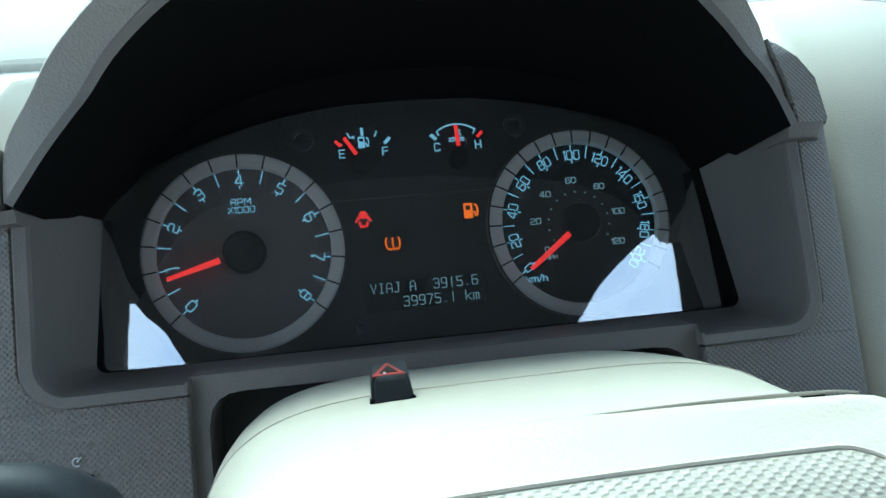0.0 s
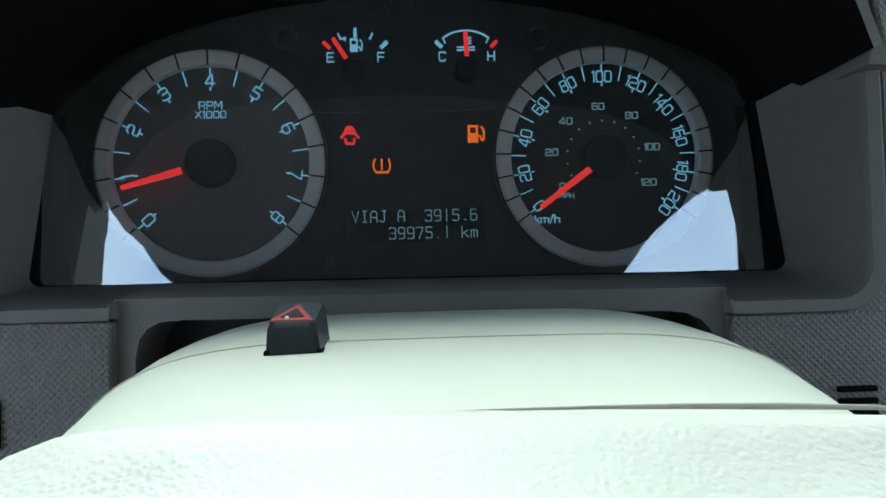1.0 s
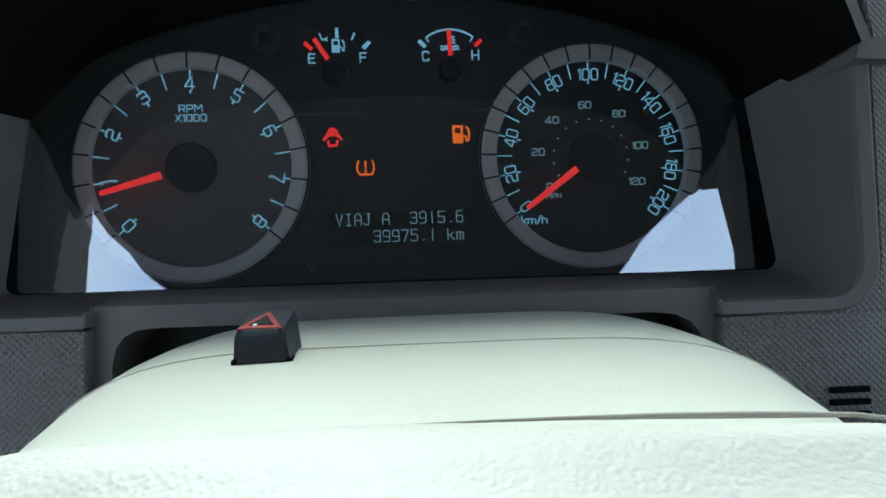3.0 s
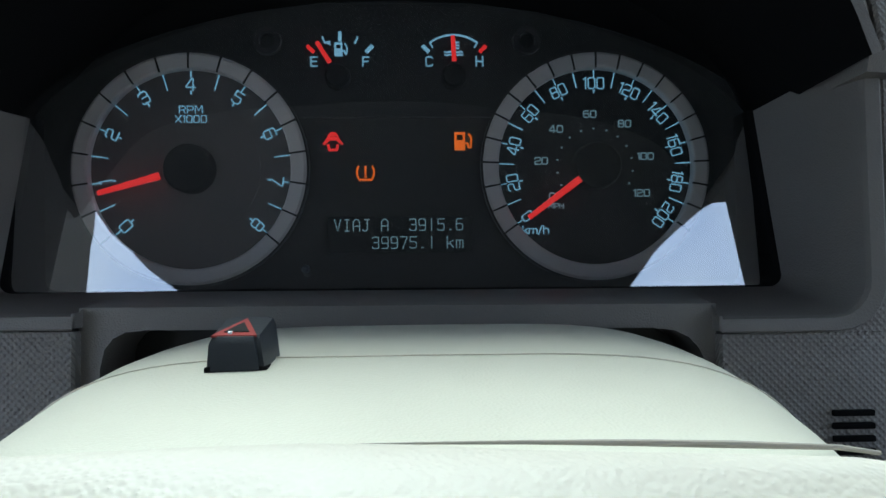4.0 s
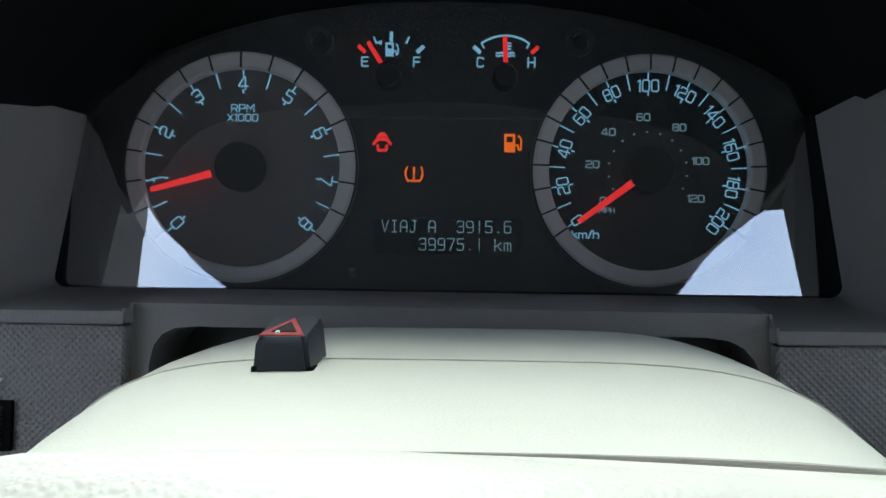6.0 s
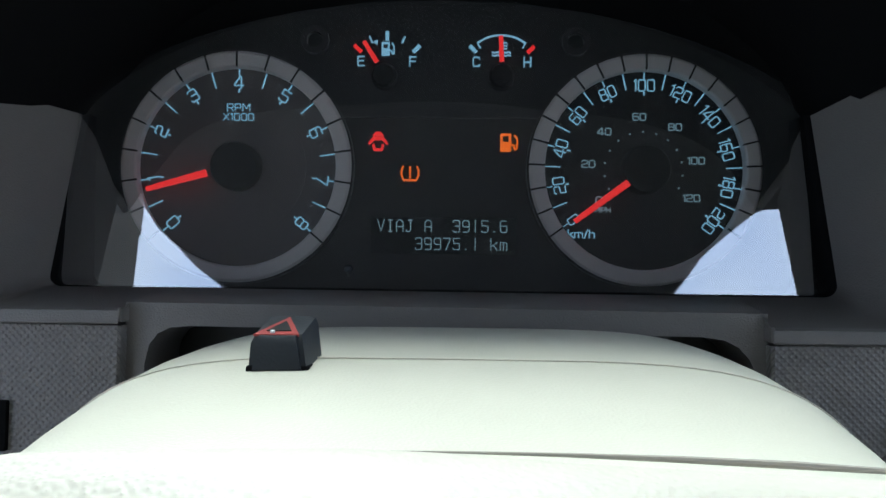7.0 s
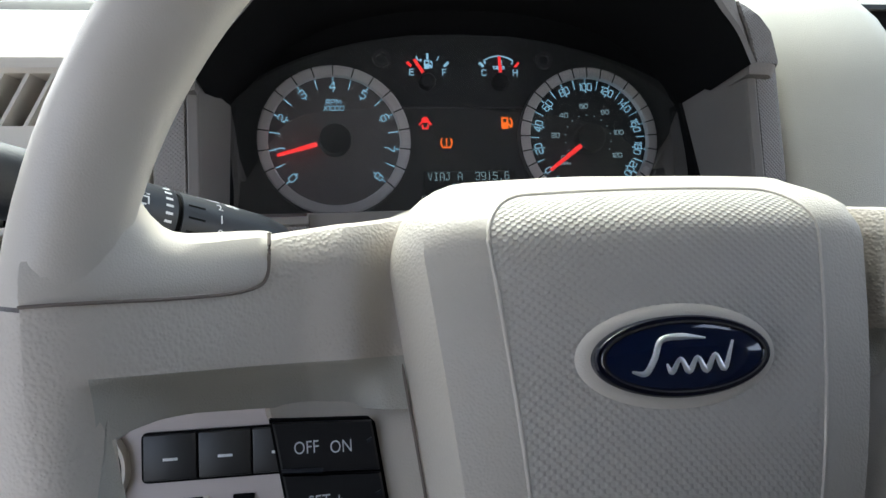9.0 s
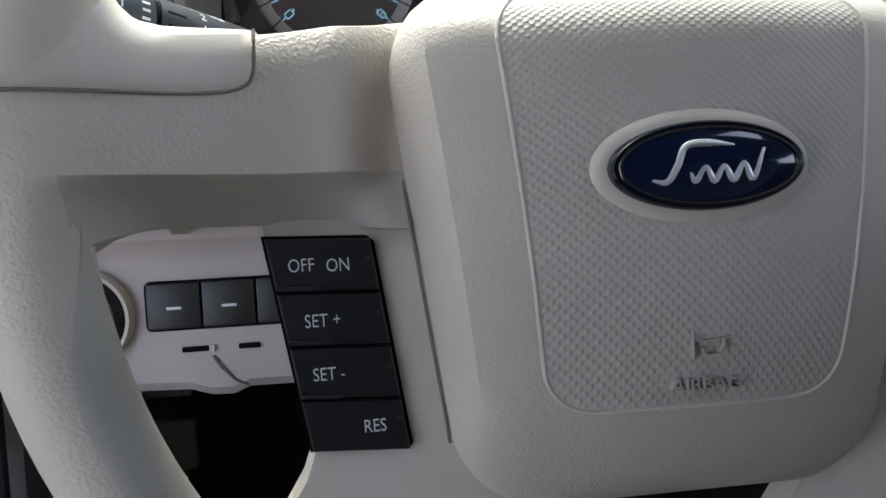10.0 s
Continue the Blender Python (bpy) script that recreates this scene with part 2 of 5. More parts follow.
# squared dial lettering: polylines in a unit cell, with the cell's width
GLYPHS = {
    "0": (0.66, [[(0.15, 0), (0.85, 0), (1, 0.12), (1, 0.88), (0.85, 1), (0.15, 1), (0, 0.88), (0, 0.12), (0.15, 0)]]),
    "1": (0.22, [[(0.9, 0), (0.9, 1), (0, 0.86)]]),
    "2": (0.66, [[(0, 0.86), (0.12, 1), (0.88, 1), (1, 0.88), (1, 0.62), (0.88, 0.52), (0.12, 0.46), (0, 0.36), (0, 0), (1, 0)]]),
    "3": (0.66, [[(0, 0.88), (0.12, 1), (0.88, 1), (1, 0.9), (1, 0.62), (0.88, 0.52), (0.3, 0.52)], [(0.88, 0.52), (1, 0.42), (1, 0.12), (0.88, 0), (0.12, 0), (0, 0.12)]]),
    "4": (0.72, [[(0.72, 0), (0.72, 1), (0.6, 1), (0, 0.34), (0, 0.24), (1, 0.24)]]),
    "5": (0.66, [[(1, 1), (0.05, 1), (0.05, 0.56), (0.86, 0.56), (1, 0.45), (1, 0.12), (0.86, 0), (0.12, 0), (0, 0.1)]]),
    "6": (0.66, [[(0.9, 1), (0.15, 1), (0, 0.88), (0, 0.12), (0.15, 0), (0.85, 0), (1, 0.12), (1, 0.45), (0.85, 0.56), (0, 0.56)]]),
    "7": (0.66, [[(0, 1), (1, 1), (1, 0.88), (0.38, 0)]]),
    "8": (0.66, [[(0.14, 0.53), (0.03, 0.62), (0.03, 0.9), (0.15, 1), (0.85, 1), (0.97, 0.9), (0.97, 0.62), (0.86, 0.53), (0.14, 0.53), (0, 0.42), (0, 0.12), (0.15, 0), (0.85, 0), (1, 0.12), (1, 0.42), (0.86, 0.53)]]),
    "9": (0.66, [[(0.1, 0), (0.85, 0), (1, 0.12), (1, 0.88), (0.85, 1), (0.15, 1), (0, 0.88), (0, 0.57), (0.15, 0.45), (1, 0.45)]]),
    "|": (0.66, [[(0.5, 0), (0.5, 1)]]),
    "V": (0.66, [[(0, 1), (0.5, 0), (1, 1)]]),
    "I": (0.66, [[(0.5, 0), (0.5, 1)], [(0.2, 1), (0.8, 1)], [(0.2, 0), (0.8, 0)]]),
    "A": (0.66, [[(0, 0), (0, 0.8), (0.3, 1), (0.7, 1), (1, 0.8), (1, 0)], [(0, 0.42), (1, 0.42)]]),
    "J": (0.66, [[(0.35, 1), (1, 1)], [(0.72, 1), (0.72, 0.15), (0.55, 0), (0.15, 0), (0, 0.15)]]),
    ".": (0.66, [[(0.42, 0.04), (0.62, 0.04)]]),
    "R": (0.70, [[(0, 0), (0, 1), (0.88, 1), (1, 0.88), (1, 0.56), (0.88, 0.44), (0, 0.44)], [(0.6, 0.44), (1, 0)]]),
    "P": (0.70, [[(0, 0), (0, 1), (0.88, 1), (1, 0.88), (1, 0.54), (0.88, 0.42), (0, 0.42)]]),
    "M": (0.86, [[(0, 0), (0, 1), (0.1, 1), (0.5, 0.35), (0.9, 1), (1, 1), (1, 0)]]),
    "X": (0.70, [[(0, 0), (1, 1)], [(0, 1), (1, 0)]]),
    "H": (0.70, [[(0, 0), (0, 1)], [(1, 0), (1, 1)], [(0, 0.5), (1, 0.5)]]),
    "E": (0.62, [[(1, 1), (0, 1), (0, 0), (1, 0)], [(0, 0.52), (0.9, 0.52)]]),
    "F": (0.62, [[(1, 1), (0, 1), (0, 0)], [(0, 0.5), (0.9, 0.5)]]),
    "C": (0.66, [[(1, 0.85), (0.88, 1), (0.14, 1), (0, 0.88), (0, 0.12), (0.14, 0), (0.88, 0), (1, 0.15)]]),
    "k": (0.58, [[(0, 0), (0, 1)], [(0.95, 0.66), (0.05, 0.30)], [(0.35, 0.42), (1, 0)]]),
    "m": (0.95, [[(0, 0), (0, 0.66), (0.88, 0.66), (1, 0.55), (1, 0)], [(0.5, 0.66), (0.5, 0)]]),
    "/": (0.42, [[(0, -0.08), (1, 1.05)]]),
    "h": (0.60, [[(0, 0), (0, 1)], [(0, 0.64), (0.86, 0.64), (1, 0.54), (1, 0)]]),
}


def ribbon(points, w, y0, y1, bm):
    """A flat mitred stroke along a polyline in (x, z)."""
    p = [Vector(q) for q in points]
    shut = (p[0] - p[-1]).length < 1e-7
    if shut:
        p = p[:-1]
    n = len(p)
    rows = []
    for i in range(n):
        a = (p[i] - p[i - 1]).normalized() if (i or shut) else None
        b = (p[(i + 1) % n] - p[i]).normalized() if (i < n - 1 or shut) else None
        d = ((a or b) + (b or a)).normalized()
        cut = max(0.5, d.dot(b or a))
        side = Vector((-d.y, d.x)) * (w / 2 / cut)
        c = p[i] - (d * w / 2 if a is None else -d * w / 2 if b is None else d * 0)
        l, r = c - side, c + side
        rows.append([(l.x, y0, l.y), (r.x, y0, r.y), (r.x, y1, r.y), (l.x, y1, l.y)])
    if shut:
        rows.append(rows[0])
    return loft(rows, cap0=not shut, cap1=not shut, bm=bm)


def dial_text(name, text, x, z, height, y, mat, parent, turn=0.0, wide=1.0, weight=0.12, gap=0.24, label=""):
    """Squared stroke lettering that faces the driver, centred on (x, z) and turned clockwise."""
    total = sum(GLYPHS[c][0] * wide for c in text) + gap * (len(text) - 1)
    ca, sa = math.cos(radians(turn)), math.sin(radians(turn))
    bm, at = bmesh.new(), -total / 2
    for c in text:
        cw, strokes = GLYPHS[c]
        for k, stroke in enumerate(strokes):
            pts = []
            for u, v in stroke:
                px, pz = (at + u * cw * wide) * height, (v - 0.5) * height
                pts.append((x + px * ca + pz * sa, z - px * sa + pz * ca))
            ribbon(pts, weight * height, y - 0.0002 - 0.00003 * k, y + 0.0002, bm)
        at += cw * wide + gap
    return part(name, bm, mat, parent, label, smooth=False)


def char_row(name, text, x0, pitch, z, height, y, mat, parent, label=""):
    """Evenly spaced thin display characters, joined into one part."""
    bm = bmesh.new()
    for k, ch in enumerate(text):
        for j, stroke in enumerate(GLYPHS[ch][1] if ch != " " else ()):
            pts = [(x0 + pitch * k + (u - 0.5) * 0.56 * height, z + (v - 0.5) * height) for u, v in stroke]
            ribbon(pts, 0.085 * height, y - 0.0002 - 0.00003 * j, y + 0.0002, bm)
    return part(name, bm, mat, parent, label, smooth=False)


def spline(points, n):
    """Catmull-Rom through the points, n steps a span."""
    p = [Vector(q) for q in points]
    p = [2 * p[0] - p[1], *p, 2 * p[-1] - p[-2]]
    out = []
    for i in range(1, len(p) - 2):
        for k in range(n):
            t = k / n
            out.append(0.5 * (2 * p[i] + (p[i + 1] - p[i - 1]) * t + (2 * p[i - 1] - 5 * p[i] + 4 * p[i + 1] - p[i + 2]) * t * t + (3 * p[i] - p[i - 1] - 3 * p[i + 1] + p[i + 2]) * t ** 3))
    return out + [p[-2]]


def tube(path, radii, n=16, cap=True, bm=None, squash=1.0):
    """A round bar along a path of points."""
    path = [Vector(p) for p in path]
    rings = []
    for i, p in enumerate(path):
        d = (path[min(i + 1, len(path) - 1)] - path[max(i - 1, 0)]).normalized()
        side = d.cross(Vector((0, 0, 1)))
        side = (side if side.length > 0.05 else d.cross(Vector((0, 1, 0)))).normalized()
        up = side.cross(d)
        r = radii[i] if hasattr(radii, "__len__") else radii
        rings.append([p + side * r * math.cos(a) + up * r * squash * math.sin(a) for a in np.linspace(0, 2 * math.pi, n, endpoint=False)])
    return loft(rings, cap0=cap, cap1=cap, bm=bm)


# ---- instrument cluster ----
cluster = thing("instrument_cluster", "black instrument cluster with two grey-ringed dials lit in pale blue", "instrument cluster", m=pose(0, 0, 0, 1.8, 0, 1.7))
TX, SX, RO, RI = -0.0900, 0.0886, 0.0507, 0.0437


def mirrored(half):
    """Closes a left-hand half outline, from its lower end to the top, with its mirror image."""
    return half + [(-x, z) for x, z in reversed(half) if x < -1e-6]


def rrect(x0, x1, z0, z1, r, n=6):
    pts = []
    for cx, cz, a0 in ((x1 - r, z1 - r, 0), (x0 + r, z1 - r, 90), (x0 + r, z0 + r, 180), (x1 - r, z0 + r, 270)):
        pts += [(cx + r * math.cos(radians(a0 + 90 * k / n)), cz + r * math.sin(radians(a0 + 90 * k / n))) for k in range(n + 1)]
    return pts


def ellipse(cx, cz, a, b, n=64):
    return [(cx + a * math.cos(t), cz + b * math.sin(t)) for t in np.linspace(0, 2 * math.pi, n, endpoint=False)]


DOME = [(p.x, p.y) for p in spline([(-0.172, -0.075, 0), (-0.172, -0.02, 0), (-0.162, 0.018, 0), (-0.137, 0.042, 0), (-0.097, 0.060, 0), (-0.047, 0.072, 0), (0, 0.075, 0)], 5)]
DOME = mirrored(DOME)
part("face", prism(DOME, 0.003, 0.009), DIAL, cluster, "matt black dial face")
part("back_plate", prism(mirrored([(-0.176, -0.08), (-0.176, 0.015), (-0.155, 0.050), (-0.125, 0.075), (-0.09, 0.090), (0, 0.100)]), 0.009, 0.012), BLACK_MATT, cluster)
part("tacho_plate", lathe_y(TX, 0, [(0.0435, 0.0032), (0.0435, 0.0024)]), TACHO, cluster, "dark brown tachometer plate, paler for painted haze")
part("speedometer_plate", lathe_y(SX, 0, [(0.0435, 0.0032), (0.0435, 0.0024)]), DIAL, cluster)
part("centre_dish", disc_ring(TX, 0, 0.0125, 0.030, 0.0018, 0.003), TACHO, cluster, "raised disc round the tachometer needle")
part("gauge_shelf", box(-0.052, 0.052, 0.0015, 0.004, 0.0225, 0.0231), BLACK, cluster)
for cx in (TX, SX):
    prof = [(RI, 0.003), (RI, -0.0015), (RI + 0.0008, -0.0022), (RO - 0.0012, -0.0022), (RO, -0.0012), (RO, 0.003)]
    part("dial_ring", lathe_y(cx, 0, prof, 128, cap=False), RING, cluster, "satin grey dial ring")
    part("ring_edge", disc_ring(cx, 0, RO, RO + 0.0009, -0.0016, 0.003, 128), BLACK, cluster)


def polar(cx, deg, r):
    """A point on a dial, the angle clockwise from its top."""
    return cx + r * math.sin(radians(deg)), r * math.cos(radians(deg))


def scale_marks(cx, count, step):
    """Ticks across ring and plate; every second one carries a numeral and a short inner dash."""
    for k in range(count):
        a = (k - (count - 1) / 2) * step
        part("ring_tick", bar(*polar(cx, a, RI), *polar(cx, a, RO), 0.0008, -0.0026, -0.0015), BLACK, cluster)
        part("tick", bar(*polar(cx, a, 0.0405 if k % 2 == 0 else 0.0364), *polar(cx, a, RI - 0.0002), 0.00045, 0.0018, 0.0025), WHITE_LIT, cluster)
        if k % 2 == 0:
            part("inner_dash", bar(*polar(cx, a, 0.0332), *polar(cx, a, 0.0347), 0.0006, 0.0018, 0.0025), WHITE_LIT, cluster)


scale_marks(TX, 17, 16.35)
scale_marks(SX, 21, 12.55)
for k in range(9):
    a = (k - 4) * 32.7
    dial_text("numeral", str(k), *polar(TX, a, 0.0376), 0.0052, 0.0020, WHITE_LIT, cluster, a, wide=1.08, weight=0.10)
for k in range(11):
    a = (k - 5) * 25.1
    dial_text("numeral", str(k * 20), *polar(SX, a, 0.0376), 0.0049, 0.0020, WHITE_LIT, cluster, a, wide=0.92, weight=0.105, gap=0.21)
for k, (x, z) in enumerate(((-0.0195, -0.0131), (-0.0242, 0.0028), (-0.0173, 0.0171), (-0.0020, 0.0237), (0.0137, 0.0193), (0.0230, 0.0046), (0.0210, -0.0119))):
    dial_text("mile_numeral", str(k * 20), SX + x, z, 0.0029, 0.0020, DIM_LIT, cluster, wide=1.25, weight=0.16, gap=0.26)
for k in range(13):
    x, z = polar(SX, -118 + k * 19.5, 0.0172)
    part("mile_dot", bar(x - 0.0004, z, x + 0.0004, z, 0.0007, 0.0018, 0.0025), DIM_LIT, cluster)
dial_text("unit_text", "RPM", TX, 0.0264, 0.0030, 0.0016, WHITE_LIT, cluster, wide=1.2, weight=0.11, gap=0.30)
dial_text("unit_text", "X1000", TX, 0.0222, 0.0030, 0.0016, WHITE_LIT, cluster, wide=1.15, weight=0.11, gap=0.28)
dial_text("unit_text", "km/h", SX - 0.0271, -0.0280, 0.0033, 0.0020, WHITE_LIT, cluster, wide=1.1, weight=0.14, gap=0.22)
dial_text("unit_text", "MPH", SX - 0.0178, -0.0174, 0.0021, 0.0020, DIM_LIT, cluster, wide=1.15, weight=0.17, gap=0.28)


def needle(cx, deg, r0, r1, w0, w1, cz=0.0, y=-0.0048):
    x0, z0 = polar(cx, deg, r0)
    x1, z1 = polar(cx, deg, r1)
    return part("needle", bar(x0, cz + z0, x1, cz + z1, w0, y, y + 0.0016, w1), RED_LIT, cluster, "glowing red needle")


needle(TX, 254.5, 0.0125, 0.0395, 0.0031, 0.0020)
needle(SX, 233.5, 0.0095, 0.0385, 0.0031, 0.0021)
for cx in (TX, SX):
    prof = [(0.0108, 0.003), (0.0106, -0.0038), (0.0098, -0.0052), (0.006, -0.0055), (0.002, -0.0056)]
    part("needle_cap", lathe_y(cx, 0, prof, 48), BLACK_MATT, cluster, "round black needle cap")

# small gauges
FX, CX, GZ = -0.0247, 0.0258, 0.041
for dx, dz, ang, mat, w in ((-0.0130, 0.0122, -46, RED_LIT, 0.0016), (-0.0072, 0.0162, -24, WHITE_LIT, 0.0007), (0.0, 0.0178, 0, WHITE_LIT, 0.0014), (0.0072, 0.0162, 24, WHITE_LIT, 0.0007), (0.0130, 0.0122, 46, WHITE_LIT, 0.0016)):
    h = 0.0042 if w > 0.001 else 0.0032
    sx, sz = math.sin(radians(ang)) * h / 2, math.cos(radians(ang)) * h / 2
    part("gauge_tick", bar(FX + dx - sx, GZ + dz - sz, FX + dx + sx, GZ + dz + sz, w, 0.0018, 0.003), mat, cluster)
for dx, ang, mat in ((-0.0125, -46, WHITE_LIT), (0.0130, 46, RED_LIT)):
    sx, sz = math.sin(radians(ang)) * 0.002, math.cos(radians(ang)) * 0.002
    part("gauge_tick", bar(CX + dx - sx, GZ + 0.0122 - sz, CX + dx + sx, GZ + 0.0122 + sz, 0.0016, 0.0018, 0.003), mat, cluster)
arc = [(CX + 0.0180 * math.sin(radians(a)), GZ + 0.0002 + 0.0183 * math.cos(radians(a))) for a in range(-36, 37, 6)]
arc = [(arc[0][0] + 0.0012, arc[0][1] - 0.0022), *arc, (arc[-1][0] - 0.0012, arc[-1][1] - 0.0022)]
bma = bmesh.new()
for p, q in zip(arc, arc[1:]):
    bar(*p, *q, 0.0006, 0.0018, 0.003, bm=bma)
part("gauge_arc", bma, WHITE_LIT, cluster)
for text, x in (("E", -0.0362), ("F", -0.0133), ("C", 0.0148), ("H", 0.0373)):
    dial_text("gauge_letter", text, x, 0.0475, 0.0040, 0.0020, WHITE_LIT, cluster, wide=1.05, weight=0.15)
part("needle", bar(-0.0288, 0.0462, -0.0345, 0.0552, 0.0020, -0.0022, -0.0008, 0.0017), RED_LIT, cluster, "short red fuel needle")
part("needle", bar(0.0258, 0.0468, 0.0253, 0.0580, 0.0020, -0.0022, -0.0008, 0.0018), RED_LIT, cluster, "short red temperature needle")
for gx in (FX - 0.001, CX):
    part("needle_cap", lathe_y(gx, 0.0405, [(0.0058, 0.003), (0.0055, -0.0018), (0.0045, -0.0026), (0.001, -0.0028)], 32), BLACK_MATT, cluster)


def pump(x, z, s, mat, name):
    """A fuel pump pictogram: body with window, base and hose."""
    bm = bmesh.new()
    for x0, x1, z0, z1 in ((-0.42, 0.18, -0.5, 0.05), (-0.42, -0.30, 0.05, 0.42), (0.06, 0.18, 0.05, 0.42), (-0.42, 0.18, 0.40, 0.52)):
        box(x + x0 * s, x + x1 * s, 0.0018, 0.003, z + z0 * s, z + z1 * s, bm=bm)
    hose = [(0.20, -0.1), (0.34, -0.12), (0.38, -0.36), (0.50, -0.36), (0.54, 0.1), (0.50, 0.28), (0.36, 0.44)]
    for p, q in zip(hose, hose[1:]):
        bar(x + p[0] * s, z + p[1] * s, x + q[0] * s, z + q[1] * s, 0.09 * s, 0.0018, 0.003, bm=bm)
    return part(name, bm, mat, cluster)


pump(FX, 0.0530, 0.0058, WHITE_LIT, "fuel_symbol")
part("filler_side_mark", prism([(-0.0290, 0.0550), (-0.0310, 0.0560), (-0.0290, 0.0570)], 0.0018, 0.003), WHITE_LIT, cluster)
pump(0.0290, 0.0118, 0.0078, AMBER_LIT, "low_fuel_lamp")
bmt = bmesh.new()
for k in range(3):
    bar(CX + 0.0008, 0.0535 + 0.0013 * k, CX + 0.0026, 0.0535 + 0.0013 * k, 0.0004, 0.0018, 0.003, bm=bmt)
for z in (0.0505, 0.0518):
    wv = [(CX - 0.0042 + 0.0012 * k, z + 0.0003 * (-1) ** k) for k in range(8)]
    for p, q in zip(wv, wv[1:]):
        bar(*p, *q, 0.00045, 0.0018, 0.003, bm=bmt)
part("coolant_symbol", bmt, WHITE_LIT, cluster)
# open-door lamp: a car from above with both doors out
bmd = bmesh.new()
cx, cz = -0.0282, 0.0120
prism([(cx - 0.0011, cz + 0.0042), (cx + 0.0011, cz + 0.0042), (cx + 0.0019, cz + 0.0032), (cx + 0.0015, cz + 0.0026), (cx - 0.0015, cz + 0.0026), (cx - 0.0019, cz + 0.0032)], 0.0018, 0.003, bm=bmd)
prism(ellipse(cx, cz + 0.0014, 0.0016, 0.0009, 16), 0.0018, 0.003, bm=bmd)
for e in (-1, 1):
    bar(cx + e * 0.0018, cz + 0.0014, cx + e * 0.0042, cz - 0.0012, 0.0016, 0.0018, 0.003, 0.0009, bm=bmd)
    bar(cx + e * 0.0019, cz + 0.0030, cx + e * 0.0021, cz + 0.0008, 0.0007, 0.0018, 0.003, bm=bmd)
    bar(cx + e * 0.0021, cz - 0.0012, cx + e * 0.0017, cz - 0.0036, 0.0010, 0.0018, 0.003, bm=bmd)
bar(cx - 0.0020, cz - 0.0037, cx + 0.0020, cz - 0.0037, 0.0010, 0.0018, 0.003, bm=bmd)
part("door_ajar_lamp", bmd, RED_LIT, cluster, "glowing red open-door warning lamp")
# tyre lamp
bmp = bmesh.new()
cx, cz = -0.0140, -0.0020
side = [(-0.0030, 0.0032), (-0.0037, 0.0014), (-0.0038, -0.0006), (-0.0030, -0.0026)]
for sgn in (1, -1):
    for p, q in zip(side, side[1:]):
        bar(cx + sgn * p[0], cz + p[1], cx + sgn * q[0], cz + q[1], 0.0007, 0.0018, 0.003, bm=bmp)
bar(cx - 0.0031, cz - 0.0029, cx + 0.0031, cz - 0.0029, 0.0006, 0.0018, 0.003, bm=bmp)
for k in range(5):
    bar(cx - 0.0024 + 0.0012 * k, cz - 0.0036, cx - 0.0024 + 0.0012 * k, cz - 0.0029, 0.0005, 0.0018, 0.003, bm=bmp)
bar(cx, cz + 0.0030, cx, cz - 0.0006, 0.0009, 0.0018, 0.003, 0.0006, bm=bmp)
bar(cx, cz - 0.0012, cx, cz - 0.0020, 0.0009, 0.0018, 0.003, bm=bmp)
part("tyre_pressure_lamp", bmp, AMBER_LIT, cluster, "glowing amber tyre pressure lamp")
part("message_display", box(-0.031, 0.033, 0.0022, 0.004, -0.0375, -0.0215), DISPLAY, cluster, "dark message display")
char_row("display_text", "VIAJ A  39|5.6", -0.0265, 0.00415, -0.0252, 0.0050, 0.0019, DIM_LIT, cluster, "dim pale display characters")
char_row("display_text", "39975.| km", -0.0099, 0.00415, -0.0330, 0.0050, 0.0019, DIM_LIT, cluster, "dim pale display characters")
part("reset_stud", lathe_y(-0.0363, -0.0440, [(0.0016, -0.028), (0.0015, -0.0325), (0.0009, -0.0332), (0.0003, -0.0333)], 20), STALK, cluster)
for sx in (-0.0565, 0.0585):
    part("moulded_boss", disc_ring(sx, 0.0565, 0.0035, 0.0062, 0.000, 0.003, 28), BLACK, cluster)
# clear lens, its lower edge nearest the driver


def lens_y(x, z):
    """Leans back evenly, and bends away a little at the door's end."""
    return -0.017 + z * math.tan(radians(14.0)) + 1.5 * max(0.0, -0.105 - x) ** 2


def dome_width(z):
    left = sorted((b, -a) for a, b in DOME if a <= 0)
    return float(np.interp(z, [b for b, _ in left], [a for _, a in left]))


lens_rows = []
for z in np.linspace(-0.0540, 0.0735, 30):
    w = dome_width(z)
    lens_rows.append([(x, lens_y(x, z), z) for x in [*np.linspace(-min(w, 0.1562), 0, 28), min(w, 0.1500)]])
part("lens", loft(lens_rows, closed=False), LENS, cluster, "clear reflective lens")

# ---- bezel ----
bezel = thing("instrument_surround", "brown-grey plastic surround of the instrument cluster with textured pads", "dash trim")


def corner_path(s, x, z_top, z_low, r, x_end, n=7):
    """Down one side of the surround, round its lower corner and in to x_end."""
    turn = [(x - r + r * math.cos(radians(a)), z_low + r - r * math.sin(radians(a))) for a in np.linspace(0, 90, n)]
    return [(s * p, q) for p, q in [(x, z_top), (x, (z_top + z_low) / 2), *turn, (x_end, z_low)]]


